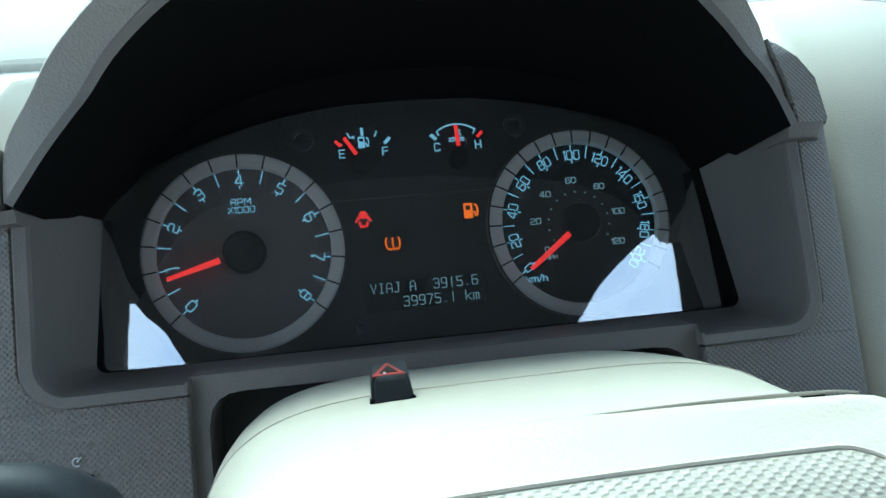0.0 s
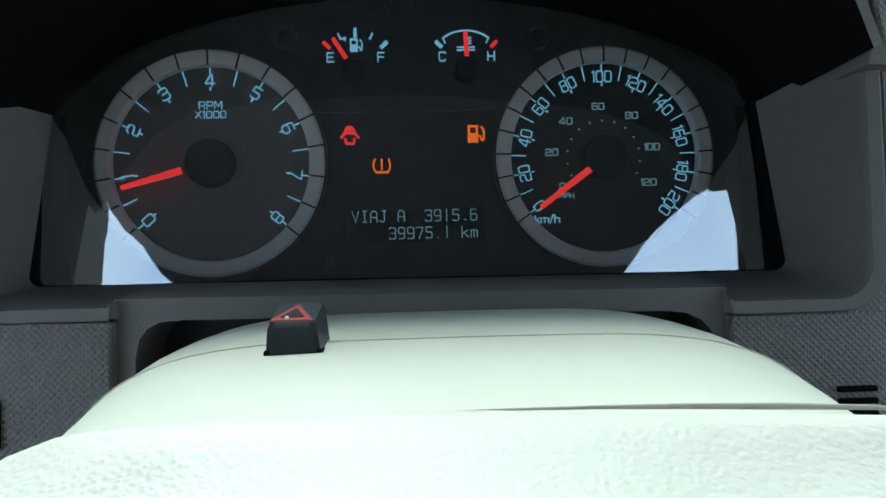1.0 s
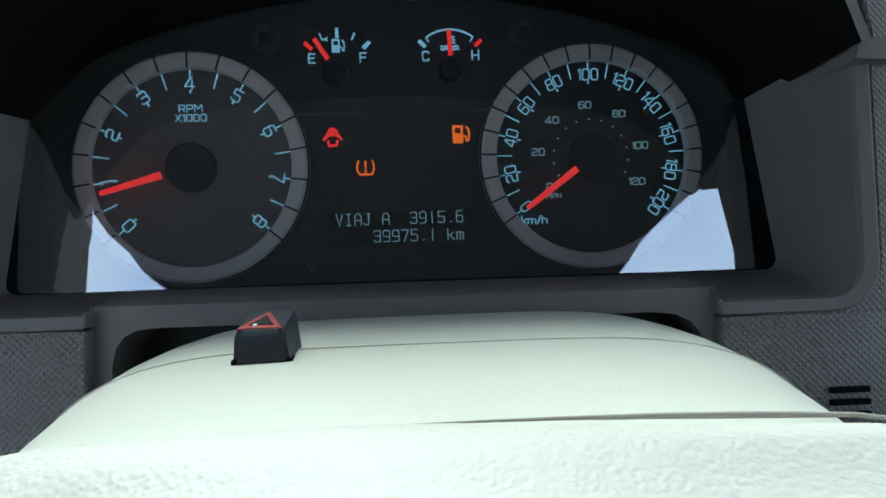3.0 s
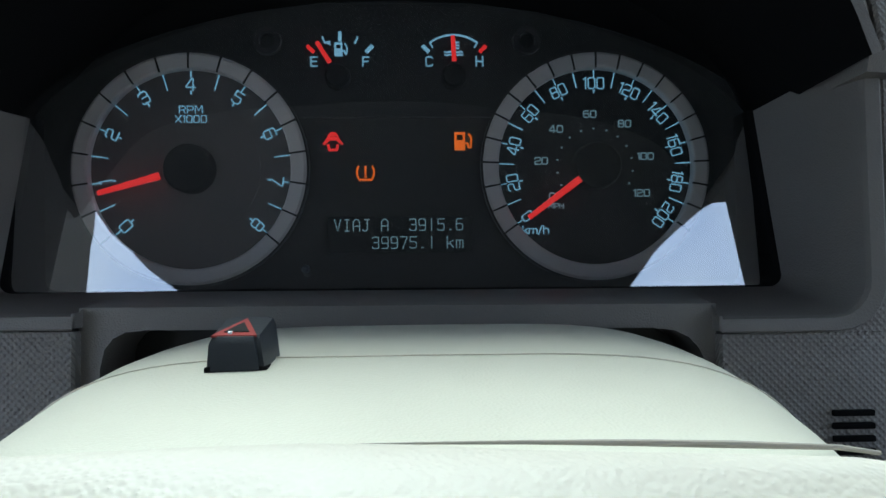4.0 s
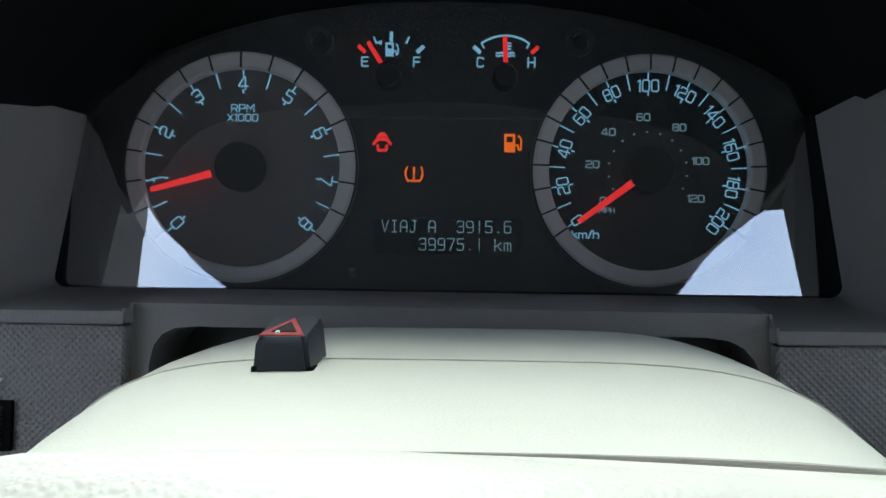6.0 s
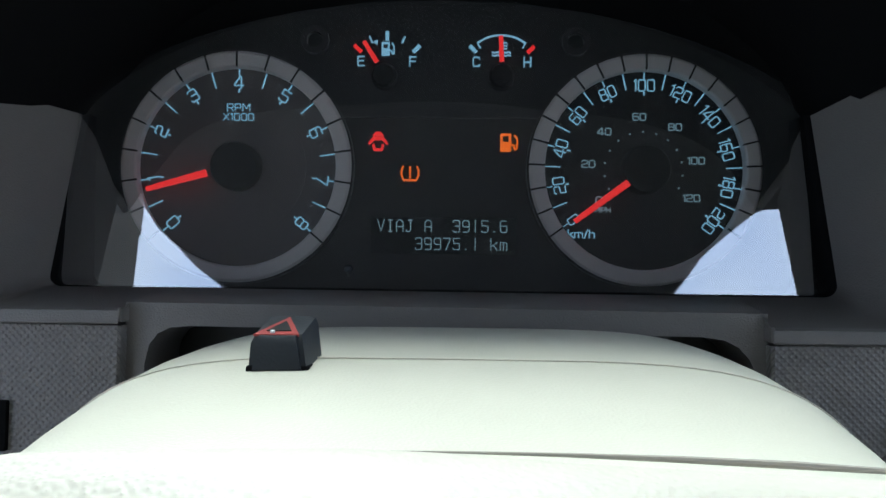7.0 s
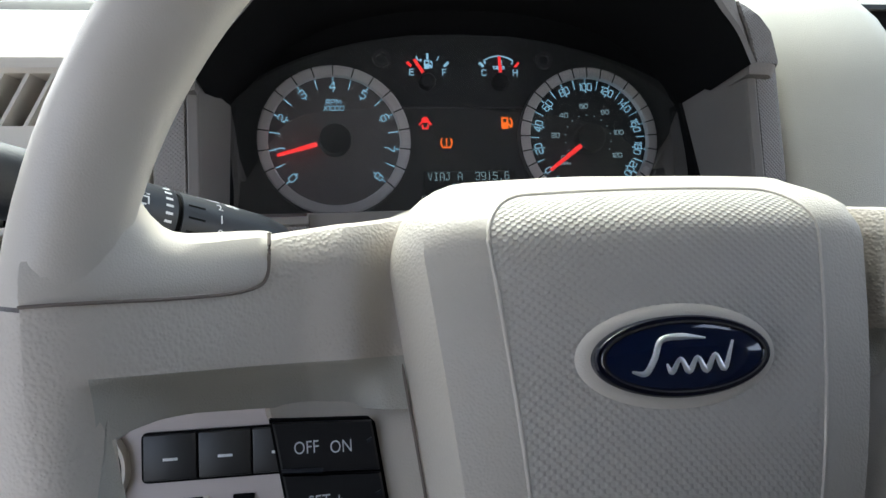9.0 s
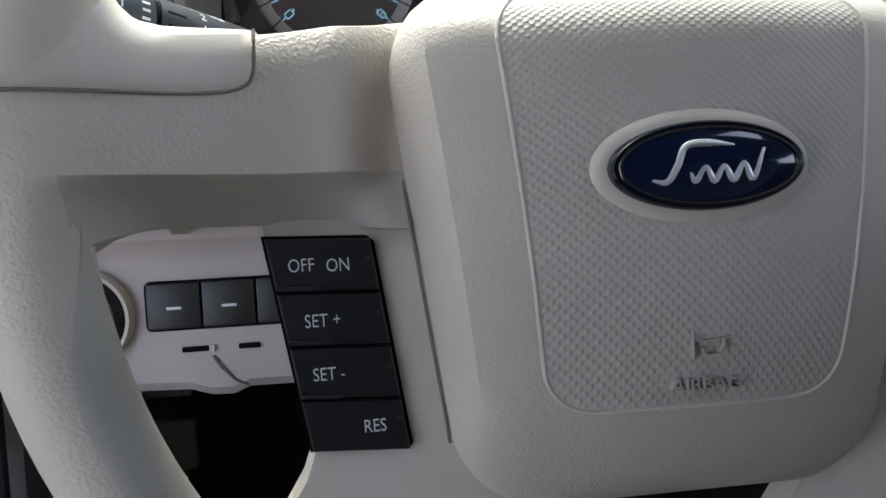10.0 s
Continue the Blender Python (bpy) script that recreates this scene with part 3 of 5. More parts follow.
# side, top, lower edge, inner end of the lower strip and outer edge of the pad; the surround climbs a little towards the passenger
SIDES = ((-1, 0.0190, -0.0605, 0.1080, 0.1930), (1, 0.0265, -0.0646, 0.1145, 0.1910))
for s, z_top, z_low, x_end, x_out in SIDES:
    front = corner_path(s, 0.1665, z_top, z_low, 0.013, x_end)
    lip = corner_path(s, 0.1675, z_top, z_low - 0.0006, 0.0135, x_end)
    strip = corner_path(s, 0.1722, z_top, z_low - 0.0046, 0.017, x_end)
    outer = corner_path(s, 0.1730, z_top, z_low - 0.0052, 0.0175, x_end)
    back = corner_path(s, 0.1560 if s < 0 else 0.1545, 0.0213, -0.0537 - 0.0006 * s, 0.005, x_end) + [(s * (x_end - 0.0006), -0.0537 - 0.0006 * s), (0.0, -0.0537)]
    floor = front + [(s * (x_end - 0.0006), -0.0590 - 0.0007 * s), (0.0, -0.0590)]

    def back_y(z):
        return -0.0120 - 0.0220 * min(1, max(0, (0.0213 - z) / 0.072))

    part("recess", loft([[(x, -0.0700 if abs(x) >= x_end else -0.0651, z) for x, z in floor], [(x * 0.996, -0.0655 if abs(x) >= x_end else -0.0645, z + 0.0004) for x, z in floor], [(x, back_y(z), z) for x, z in back], [(x * 0.999, back_y(z) + 0.002, z) for x, z in back]], closed=False), GREY, bezel, "smooth brown-grey recess wall")
    part("lens_gasket", loft([[(x * 0.999, back_y(z) + 0.002, z) for x, z in back], [(x * 0.986, back_y(z) + 0.004, z + 0.0006) for x, z in back], [(x * 0.984, 0.006, z + 0.0008) for x, z in back]], closed=False), BLACK_MATT, bezel)
    part("frame_strip", loft([[(x, -0.0700, z) for x, z in front], [(x, -0.0722, z) for x, z in lip], [(x, -0.0728, z) for x, z in strip], [(x, -0.0722, z) for x, z in outer], [(x, -0.0660, z) for x, z in outer]], closed=False), GREY, bezel, "smooth rounded frame strip")
    part("strip_end", box(*sorted((s * (x_end - 0.0006), s * (x_end + 0.0008))), -0.0718, -0.045, z_low - 0.0046, z_low + 0.0006, 0.0004), GREY, bezel)
    rows = []
    for z, x_in in ((z_top, 0.1738), (-0.02, 0.1738), (z_low + 0.010, 0.1734), (z_low + 0.0025, 0.1700), (z_low - 0.0025, 0.1640), (z_low - 0.0054, 0.1555), (z_low - 0.0058, x_end), (-0.142, x_end)):
        rows.append([(s * x_in, -0.030, z), (s * x_in, -0.0702, z), (s * (x_in + 0.0008), -0.0712, z), (s * (x_out - 0.004), -0.0700, z), (s * (x_out - 0.0012), -0.0685, z), (s * x_out, -0.064, z), (s * x_out, -0.030, z)])
    part("side_pad", loft(rows, closed=False), PAD, bezel, "lattice-textured side pad")
arch = [(-0.1088, -0.0583), (0.0, -0.0590), (0.1152, -0.0598), (0.1152, -0.142), (0.1118, -0.142), (0.1118, -0.086), (0.1112, -0.0805), (0.1090, -0.0755), (0.1055, -0.0715), (0.1005, -0.0690), (0.093, -0.0680), (-0.085, -0.0664), (-0.0925, -0.0670), (-0.0970, -0.0692), (-0.1000, -0.0732), (-0.1015, -0.080), (-0.1015, -0.142), (-0.1088, -0.142)]
part("column_arch", prism(arch, -0.0655, -0.02), GREY, bezel, "smooth arch over the steering column")
part("column_gaiter", box(-0.101, 0.112, -0.035, -0.02, -0.142, -0.066), BLACK, bezel, "dark soft cover behind the column")
for k in range(6):
    part("sensor_slot", box(0.1525, 0.1670, -0.0722, -0.0690, -0.0990 - 0.0044 * k, -0.0968 - 0.0044 * k, 0.0006), BLACK_MATT, bezel, "narrow black vent slot")
dimmer = thing("dimmer_wheel", "black ribbed dimmer thumbwheel set in the textured pad", "thumbwheel")
part("housing", box(-0.1585, -0.1465, -0.0725, -0.066, -0.110, -0.0925, 0.0008), BLACK_MATT, dimmer)
bmw = bmesh.new()
for k in range(14):
    a = radians(-80 + 160 * k / 13)
    box(-0.1555, -0.1495, -0.0712 - 0.0030 * math.cos(a), -0.0690, -0.1013 + 0.0078 * math.sin(a) - 0.0004, -0.1013 + 0.0078 * math.sin(a) + 0.0004, bm=bmw)
part("wheel", bmw, RUBBER, dimmer)
bms = bmesh.new()
for a in range(60, 300, 40):
    p, q = radians(a), radians(a + 40)
    bar(-0.1525 + 0.0017 * math.cos(p), -0.0868 + 0.0017 * math.sin(p), -0.1525 + 0.0017 * math.cos(q), -0.0868 + 0.0017 * math.sin(q), 0.0005, -0.0721, -0.0712, bm=bms)
bar(-0.1525, -0.0868, -0.1508, -0.0850, 0.0005, -0.0721, -0.0712, bm=bms)
part("symbol", bms, PRINT, dimmer, "small white dial symbol")

# ---- hood over the cluster ----
hood = thing("cluster_hood", "brown-grey grained plastic hood arching over the instrument cluster", "dash hood")
# outer edge of the front band, and the inner edge of the lip; neither is quite symmetrical
band = [(-0.1716, 0.0150), (-0.1712, 0.030), (-0.1690, 0.0440), (-0.1600, 0.0600), (-0.1430, 0.0800), (-0.110, 0.1010), (-0.06, 0.1150), (0, 0.119), (0.06, 0.1150), (0.110, 0.1015), (0.138, 0.0885), (0.1524, 0.0734), (0.1582, 0.0623), (0.1634, 0.0453), (0.1671, 0.0225)]
edge = [(-0.1655, 0.0150), (-0.1590, 0.0250), (-0.1505, 0.0375), (-0.1360, 0.0556), (-0.1185, 0.0742), (-0.088, 0.0925), (-0.045, 0.1045), (0, 0.108), (0.042, 0.1065), (0.080, 0.0985), (0.108, 0.0880), (0.1315, 0.0710), (0.1440, 0.0580), (0.1545, 0.0425), (0.1618, 0.0225)]
OUTER = [(p.x, p.y) for p in spline([(x, z, 0) for x, z in band], 5)]
CURVE = [(p.x, p.y) for p in spline([(x, z, 0) for x, z in edge], 5)]


def offset(curve, d):
    """The curve pushed outwards by d."""
    out = []
    for i, (x, z) in enumerate(curve):
        x0, z0 = curve[max(i - 1, 0)]
        x1, z1 = curve[min(i + 1, len(curve) - 1)]
        l = math.hypot(x1 - x0, z1 - z0)
        out.append((x - (z1 - z0) / l * d, z + (x1 - x0) / l * d))
    return out


def at_y(curve, y, reach=0.0):
    """The curve at depth y; its crown reaches further towards the driver."""
    return [(x, y - reach * min(1, max(0, (z - 0.055) / 0.05)) ** 1.5, z) for x, z in curve]


dome_edge = [(x * 0.985, z * 0.80 + 0.006) for x, z in CURVE]
part("underside", loft([at_y(dome_edge, 0.022), at_y([(x * 0.99, z * 0.93) for x, z in CURVE], -0.04), at_y(CURVE, -0.083, 0.030), at_y(offset(CURVE, 0.0008), -0.0862, 0.030)], closed=False), BLACK_MATT, hood, "matt black underside")
part("lip", loft([at_y(offset(CURVE, 0.0008), -0.0862, 0.030), at_y(offset(CURVE, 0.0045), -0.0862, 0.030), at_y(offset(CURVE, 0.0058), -0.084, 0.030)], closed=False), GREY, hood, "rounded dark front lip")
part("top_shell", loft([at_y(offset(CURVE, 0.0058), -0.084, 0.030), at_y(OUTER, -0.0815, 0.030), at_y(offset(OUTER, 0.0030), -0.0755, 0.030), at_y(offset(OUTER, 0.0060), -0.060, 0.030), at_y(offset(OUTER, 0.0090), -0.035), at_y(offset(OUTER, 0.0100), 0.03), at_y(offset(OUTER, 0.0100), 0.10)], closed=False), material("hood_top_plastic", (0.32, 0.295, 0.27), 0.45, grain=0.5, grain_scale=900), hood, "grained brown-grey top")
ENDS = (
    (-1, 0.1660, 0.0146, 0.0100, ((0.0145, 0.1722, 0.1836), (0.0165, 0.1722, 0.1848), (0.0300, 0.1720, 0.1846), (0.0390, 0.1720, 0.1838), (0.0405, 0.1722, 0.1828))),
    (1, 0.1625, 0.0247, 0.0185, ((0.0245, 0.1676, 0.1856), (0.0265, 0.1674, 0.1866), (0.0455, 0.1644, 0.1838), (0.0558, 0.1612, 0.1768), (0.0625, 0.1592, 0.1680), (0.0645, 0.1590, 0.1640))),
)
for s, xi0, z0, z1, steps in ENDS:
    rows = [[(s * xi, -0.03, z), (s * xi, -0.0825, z), (s * (xi + 0.0010), -0.0835, z), (s * (xo - 0.003), -0.0815, z), (s * xo, -0.0765, z), (s * (xo + 0.001), -0.03, z)] for z, xi, xo in steps]
    part("end_block", loft(rows, cap1=True), PAD, hood, "lattice-textured end of the hood")
    bmb = loft([[(s * xi0, -0.03, z0), (s * xi0, -0.0855, z0), (s * 0.1800, -0.0822, z0), (s * 0.1848, -0.0770, z0), (s * 0.1860, -0.03, z0)], [(s * (xi0 + 0.0004), -0.03, z1), (s * (xi0 + 0.0010), -0.0810, z1), (s * 0.1785, -0.0782, z1), (s * 0.1830, -0.0740, z1), (s * 0.1845, -0.03, z1)]], cap0=True, cap1=True)
    part("end_foot", bmb, GREY, hood, "dark bevelled foot")

# ---- steering column ----
shroud = thing("column_shroud", "cream plastic steering column shroud behind the wheel", "column shroud")
rings = []
for y, dz, w in ((-0.040, -0.004, 0.107), (-0.060, 0.000, 0.109), (-0.075, 0.0008, 0.109), (-0.10, 0.0005, 0.1085), (-0.125, -0.0003, 0.107), (-0.1545, -0.0022, 0.104), (-0.1560, -0.0024, 0.1038), (-0.180, -0.0055, 0.101), (-0.1965, -0.0075, 0.098), (-0.2100, -0.0085, 0.0965), (-0.2225, -0.0098, 0.095), (-0.2295, -0.0108, 0.094), (-0.2312, -0.0130, 0.092), (-0.2314, -0.0300, 0.080)):
    ring = []
    for a in np.linspace(-0.25, math.pi + 0.25, 61):
        c, s = math.cos(a), math.sin(a)
        ring.append((0.0097 + (w - 0.0013) * math.copysign(abs(c) ** (2 / 4.6), c), y, -0.1661 + dz + 0.1 * math.copysign(abs(s) ** (2 / 4.6), s)))
    rings.append(ring)
part("upper_shell", loft(rings, closed=False), CREAM, shroud, "smooth cream upper shell")
# parting line in a paler cream, its highlight put into the colour
line = [(x, -0.1552, z + 0.0001) for x, y, z in rings[5]]
part("parting_line", tube(line[3:58], 0.0002, 6), CREAM_SMOOTH, shroud, "hairline parting line, paler for its highlight")
hazard = thing("hazard_button", "black hazard button with a red triangle, standing on the column shroud", "button")
bmz = loft([[(-0.0333, -0.1805, -0.0715), (-0.0185, -0.1805, -0.0710), (-0.0180, -0.1600, -0.0690), (-0.0333, -0.1600, -0.0690)], [(-0.0328, -0.1800, -0.0640), (-0.0196, -0.1800, -0.0640), (-0.0190, -0.1605, -0.0590), (-0.0328, -0.1605, -0.0590)], [(-0.0322, -0.1788, -0.0620), (-0.0202, -0.1788, -0.0620), (-0.0196, -0.1615, -0.0570), (-0.0322, -0.1615, -0.0570)]], cap0=True, cap1=True)
bmesh.ops.bevel(bmz, geom=[e for e in bmz.edges if abs(e.verts[0].co.x - e.verts[1].co.x) < 0.003 and abs(e.verts[0].co.y - e.verts[1].co.y) < 0.003], offset=0.0012, segments=2, affect="EDGES")
part("button_cap", bmz, STALK, hazard, "black button cap")
part("socket", box(-0.0340, -0.0178, -0.1800, -0.1600, -0.0735, -0.0702, 0.0008), BLACK_MATT, hazard)


def hz(u, v, lift=0.0003):
    """A point on the cap's sloping top."""
    return (-0.0263 + u * 0.0050, -0.1780 + v * 0.0150, -0.0618 + v * 0.0150 * 0.289 + lift)


for scale, mat, lift, name in ((1.0, RED_PRINT, 0.0003, "red_triangle"), (0.55, BLACK, 0.0006, "triangle_centre")):
    tri_pts = [(-1.25, 0.0), (1.12, 0.0), (-0.05, 0.98)]
    c = (0.0, 0.34)
    pts = [hz(c[0] + (u - c[0]) * scale, c[1] + (v - c[1]) * scale, lift) for u, v in tri_pts]
    low = [(x, y, z - 0.0006) for x, y, z in pts]
    part(name, loft([low, pts], cap0=True, cap1=True), mat, hazard, smooth=False)

part("lamp_dot", loft([[(x, y, z + dz) for x, y, z in (hz(-0.42, 0.05), hz(-0.22, 0.05), hz(-0.22, 0.12), hz(-0.42, 0.12))] for dz in (0.0, 0.0006)], cap0=True, cap1=True), PRINT, hazard, "small pale dot")
for o in hazard.children:
    o.data.transform(Matrix.Translation((-0.0318, -0.1585, -0.0682)) @ Matrix.Diagonal((0.86, 0.84, 0.78, 1)) @ Matrix.Translation((0.0300, 0.170, 0.0690)))

# ---- steering wheel ----
wheel = thing("steering_wheel", "cream steering wheel with grained rim, airbag hub and cruise buttons", "steering wheel", m=pose(-0.0024, 0.003, 0.0027))
WX, WZ, WY = 0.0150, -0.150, -0.262


RIM_X, RIM_Z, RIM_Y, RIM_LEAN, RIM_R = 0.0220, -0.1490, -0.2750, -0.15, 0.1965


def ease(f):
    f = min(1, max(0, f))
    return f * f * (3 - 2 * f)


def rim_point(a, b, grow=0.0):
    """A point of the rim, which leans a little towards the driver at its top: a round the wheel, b round the section."""
    rad = RIM_R + (0.0158 + grow) * math.cos(b)
    return RIM_X + rad * math.cos(a), RIM_Y + (0.0160 + grow) * math.sin(b) + RIM_LEAN * rad * math.sin(a), RIM_Z + rad * math.sin(a)


def rim_ring(a, grow=0.0):
    return [rim_point(a, b, grow) for b in np.linspace(0, 2 * math.pi, 28, endpoint=False)]


A0 = radians(8.7)
part("rim_top", loft([rim_ring(a) for a in np.linspace(A0, math.pi - A0, 64)], cap0=True, cap1=True), CREAM_SMOOTH, wheel, "smooth satin cream upper rim")
part("rim_grip", loft([rim_ring(a) for a in np.linspace(math.pi - A0 + 0.006, 2 * math.pi + A0 - 0.006, 80)], cap0=True, cap1=True), CREAM_LEATHER, wheel, "grained cream lower rim")
for a0, a1 in ((math.pi - 0.02, math.pi + 1.05), (2 * math.pi - 1.05, 2 * math.pi + 0.02)):
    rows = []
    for a in np.linspace(a0, a1, 40):
        k = max(0.03, ease(min(a - a0, a1 - a) / 0.30))
        row = []
        for f in np.linspace(-1, 1, 17):
            row.append(rim_point(a, radians(195 + 60 * k * f), 0.0005 - 0.0009 * abs(f) ** 6))
        rows.append(row)
    part("thumb_grip", loft(rows, closed=False), GRIP_AND_SHADE, wheel, "smoother grey-green grip inside the rim")
part("rim_joint", loft([rim_ring(a, -0.0012) for a in np.linspace(math.pi - A0 - 0.01, math.pi - A0 + 0.016, 3)]), GREY, wheel)


def hub_outline(k, n=8):
    """The outline of the airbag cover, drawn in by k."""
    top, bot, ht, hb, r = -0.0768 - 0.06 * k - 7.0 * max(0, k) ** 2, -0.2520 + 1.05 * k + 0.0037 * ease((k - 0.010) / 0.018), 0.0895 - k, 0.0750 - 0.85 * k, 0.030 - 0.45 * k
    pts = []
    for sx, cz, hw, a0 in ((1, top - r, ht - r, 0), (-1, top - r, ht - r, 90), (-1, bot + r, hb - r, 180), (1, bot + r, hb - r, 270)):
        for q in range(n + 1):
            a = radians(a0 + 90 * q / n)
            z = cz + r * math.sin(a)
            crown = 0.0035 * (1 - ((sx * hw + r * math.cos(a)) / 0.09) ** 2) * (a0 < 180)
            pts.append((WX + sx * hw + r * math.cos(a), z + crown - 0.003 * (a0 < 180)))
        if a0 in (0, 180):
            x0, z0 = pts[-1]
            sgn = -1 if a0 == 0 else 1
            for q in range(1, 8):
                x = x0 + sgn * 2 * hw * q / 8
                crown = (0.0035 * (1 - ((x - WX) / 0.09) ** 2) - 0.003) if a0 == 0 else 0
                pts.append((x, (top if a0 == 0 else bot) + crown))
        if a0 == 90:
            x0, z0 = pts[-1]
            x1, z1 = WX - hb, bot + r
            for q in range(1, 8):
                pts.append((x0 + (x1 - x0) * q / 8, z0 + (z1 - z0) * q / 8))
        if a0 == 270:
            x0, z0 = WX + hb, bot + r
            x1, z1 = WX + ht, top - r
            for q in range(1, 8):
                pts.append((x0 + (x1 - x0) * q / 8, z0 + (z1 - z0) * q / 8))
    return pts


def hub_y(x, z):
    """The gently domed face of the cover, rolling back over its top edge."""
    u, v = (x - WX) / 0.075, (z + 0.150) / 0.075
    return -0.2765 + 0.0085 * u * u + (0.0075 if v > 0 else 0.0105) * v * v + 0.030 * max(0, (z + 0.103) / 0.026) ** 2.2


def hub_ring(k, sink, least=-1.0, top=1.0):
    """The cover's surface along one outline; least bounds its flanks, top the roll over its upper edge."""
    return [(x, min(top if z > -0.1 else 1.0, max(least, hub_y(x, z) + sink)), z) for x, z in hub_outline(k)]


def crest(x, z):
    """The top edge stands a little higher towards the door."""
    return (0.0016 * ease((0.040 - x) / 0.04) - 0.0006) * ease((z + 0.100) / 0.015)


cover = [[(x, -0.2305, z - 0.0045) for x, z in hub_outline(0.005)], [(x, -0.2330, z - 0.0012) for x, z in hub_outline(0.002)], [(x, -0.2352, z + crest(x, z)) for x, z in hub_outline(0.001)], [(x, y, z + 0.75 * crest(x, z)) for x, y, z in hub_ring(-0.0003, 0.012, -0.2395, -0.2366)], [(x, y, z + 0.4 * crest(x, z)) for x, y, z in hub_ring(0.001, 0.007, -0.2475, -0.2380)], hub_ring(0.004, 0.0035, -0.2535, -0.2395), hub_ring(0.010, 0.0015, -1.0, -0.2430), hub_ring(0.018, 0.0005), hub_ring(0.0284, 0.0), hub_ring(0.0308, 0.0)]
part("airbag_cover", loft(cover), COVER, wheel, "grained cream airbag cover")
# a dark tube stands in for the shade in the gap behind the cover
rear = sorted((x, z) for x, z in hub_outline(0.001) if z > -0.088 and -0.01 < x < 0.082)
part("rear_gap_shade", tube([(x, -0.2325, z + 0.0001) for x, z in rear], [float(np.interp(x, (-0.01, 0.02, 0.055, 0.082), (0.00005, 0.0002, 0.0006, 0.0003))) for x, z in rear], 8), GAP_SHADE, wheel, "dark strip painted as the shaded gap behind the airbag cover")
inner = hub_outline(0.0308)
panel = []
for f in (1.0, 0.988, 0.95, 0.9, 0.85, 0.8, 0.75, 0.68, 0.6, 0.45, 0.3, 0.12):
    ring = [(WX + (x - WX) * f, -0.150 + (z + 0.150) * f) for x, z in inner]
    panel.append([(x, hub_y(x, z), z) for x, z in ring])
part("airbag_panel", loft(panel, cap1=True), CREAM_LATTICE, wheel, "cream panel with a fine lattice texture")
ridge = [(x, hub_y(x, z) + 0.0002, z) for x, z in inner]
part("panel_ridge", tube(ridge + ridge[:1], 0.0008, 8), CREAM_SMOOTH, wheel, "fine raised ridge round the panel")
EX, EZ = 0.0147, -0.1425
plinth = [[(x, hub_y(x, z) + s, z) for x, z in ellipse(EX, EZ, a, b)] for a, b, s in ((0.0348, 0.0172, 0.0006), (0.0340, 0.0166, -0.0003), (0.0320, 0.0150, -0.0009), (0.0300, 0.0135, -0.0012))]
part("emblem_plinth", loft(plinth, cap1=True), CREAM_SMOOTH, wheel, "smooth oval plinth")
emblem = part("emblem", loft([[(x, y, z) for x, z in ellipse(EX, EZ, a, b)] for a, b, y in ((0.0298, 0.0130, -0.2770), (0.0298, 0.0130, -0.2798), (0.0290, 0.0124, -0.2808), (0.0274, 0.0111, -0.2810))], cap1=True), NAVY, wheel, "dark blue oval emblem")
part("chrome_ring", loft([[(x, y, z) for x, z in ellipse(EX, EZ, a, b)] for a, b, y in ((0.0278, 0.0114, -0.2808), (0.0275, 0.0112, -0.2816), (0.0268, 0.0106, -0.2816), (0.0266, 0.0104, -0.2808))]), CHROME, emblem, "thin chrome ring")
part("enamel", loft([[(x, y, z) for x, z in ellipse(EX, EZ, a, b)] for a, b, y in ((0.0266, 0.0104, -0.2809), (0.0235, 0.0088, -0.2817), (0.017, 0.006, -0.2823), (0.008, 0.003, -0.2826), (0.001, 0.0004, -0.2827))], cap1=True), BLUE, emblem, "glossy dark blue enamel")
# the maker's mark as a plain silver swash
for pts, rad in (
    ([(-0.0170, -0.0040), (-0.0130, -0.0046), (-0.0100, 0.0000), (-0.0075, 0.0056), (-0.0010, 0.0064), (0.0060, 0.0056)], (0.0004, 0.0010, 0.0011, 0.0010, 0.0011, 0.0003)),
    ([(-0.0065, -0.0020), (-0.0050, -0.0046), (-0.0022, -0.0006), (0.0002, -0.0046), (0.0030, -0.0004), (0.0056, -0.0046), (0.0086, 0.0002), (0.0112, -0.0044), (0.0145, 0.0044)], (0.0004, 0.0010, 0.0008, 0.0011, 0.0008, 0.0011, 0.0008, 0.0010, 0.0004)),
):
    path = spline([(x, z, 0) for x, z in pts], 6)
    rr = np.interp(np.linspace(0, 1, len(path)), np.linspace(0, 1, len(rad)), rad)
    part("silver_flourish", tube([(EX + p.x * 1.08, -0.2824, EZ + p.y * 0.98) for p in path], rr, 8), SILVER, emblem)
# horn sign and raised lettering, coloured darker as the shade of their relief
HY = hub_y(0.016, -0.197)
bmh = bmesh.new()
ribbon([(0.0112, -0.2000), (0.0112, -0.1918), (0.0122, -0.1944), (0.0140, -0.1950), (0.0228, -0.1940), (0.0212, -0.1948), (0.0209, -0.1970), (0.0195, -0.1990), (0.0165, -0.1995), (0.0146, -0.1990), (0.0140, -0.1972)], 0.0006, HY - 0.0017, HY + 0.001, bmh)
part("horn_symbol", bmh, GRIP_AND_SHADE, wheel, "raised horn outline, darker for its edge shade")
lettering("airbag_lettering", "AIRBAG", 0.0155, -0.2085, 0.0052, hub_y(0.015, -0.2085) - 0.0010, GRIP_AND_SHADE, wheel, turn=-1.5, depth=0.0018, wide=1.25, label="raised lettering, darker for its edge shade")


def spoke_front(x):
    """Depth of the spoke's front face, which sweeps out to the rim's own front and dips where it meets the hub."""
    return -0.2545 - 0.0420 * ease((-0.100 - x) / 0.075) + 0.0125 * ease((x + 0.092) / 0.020)


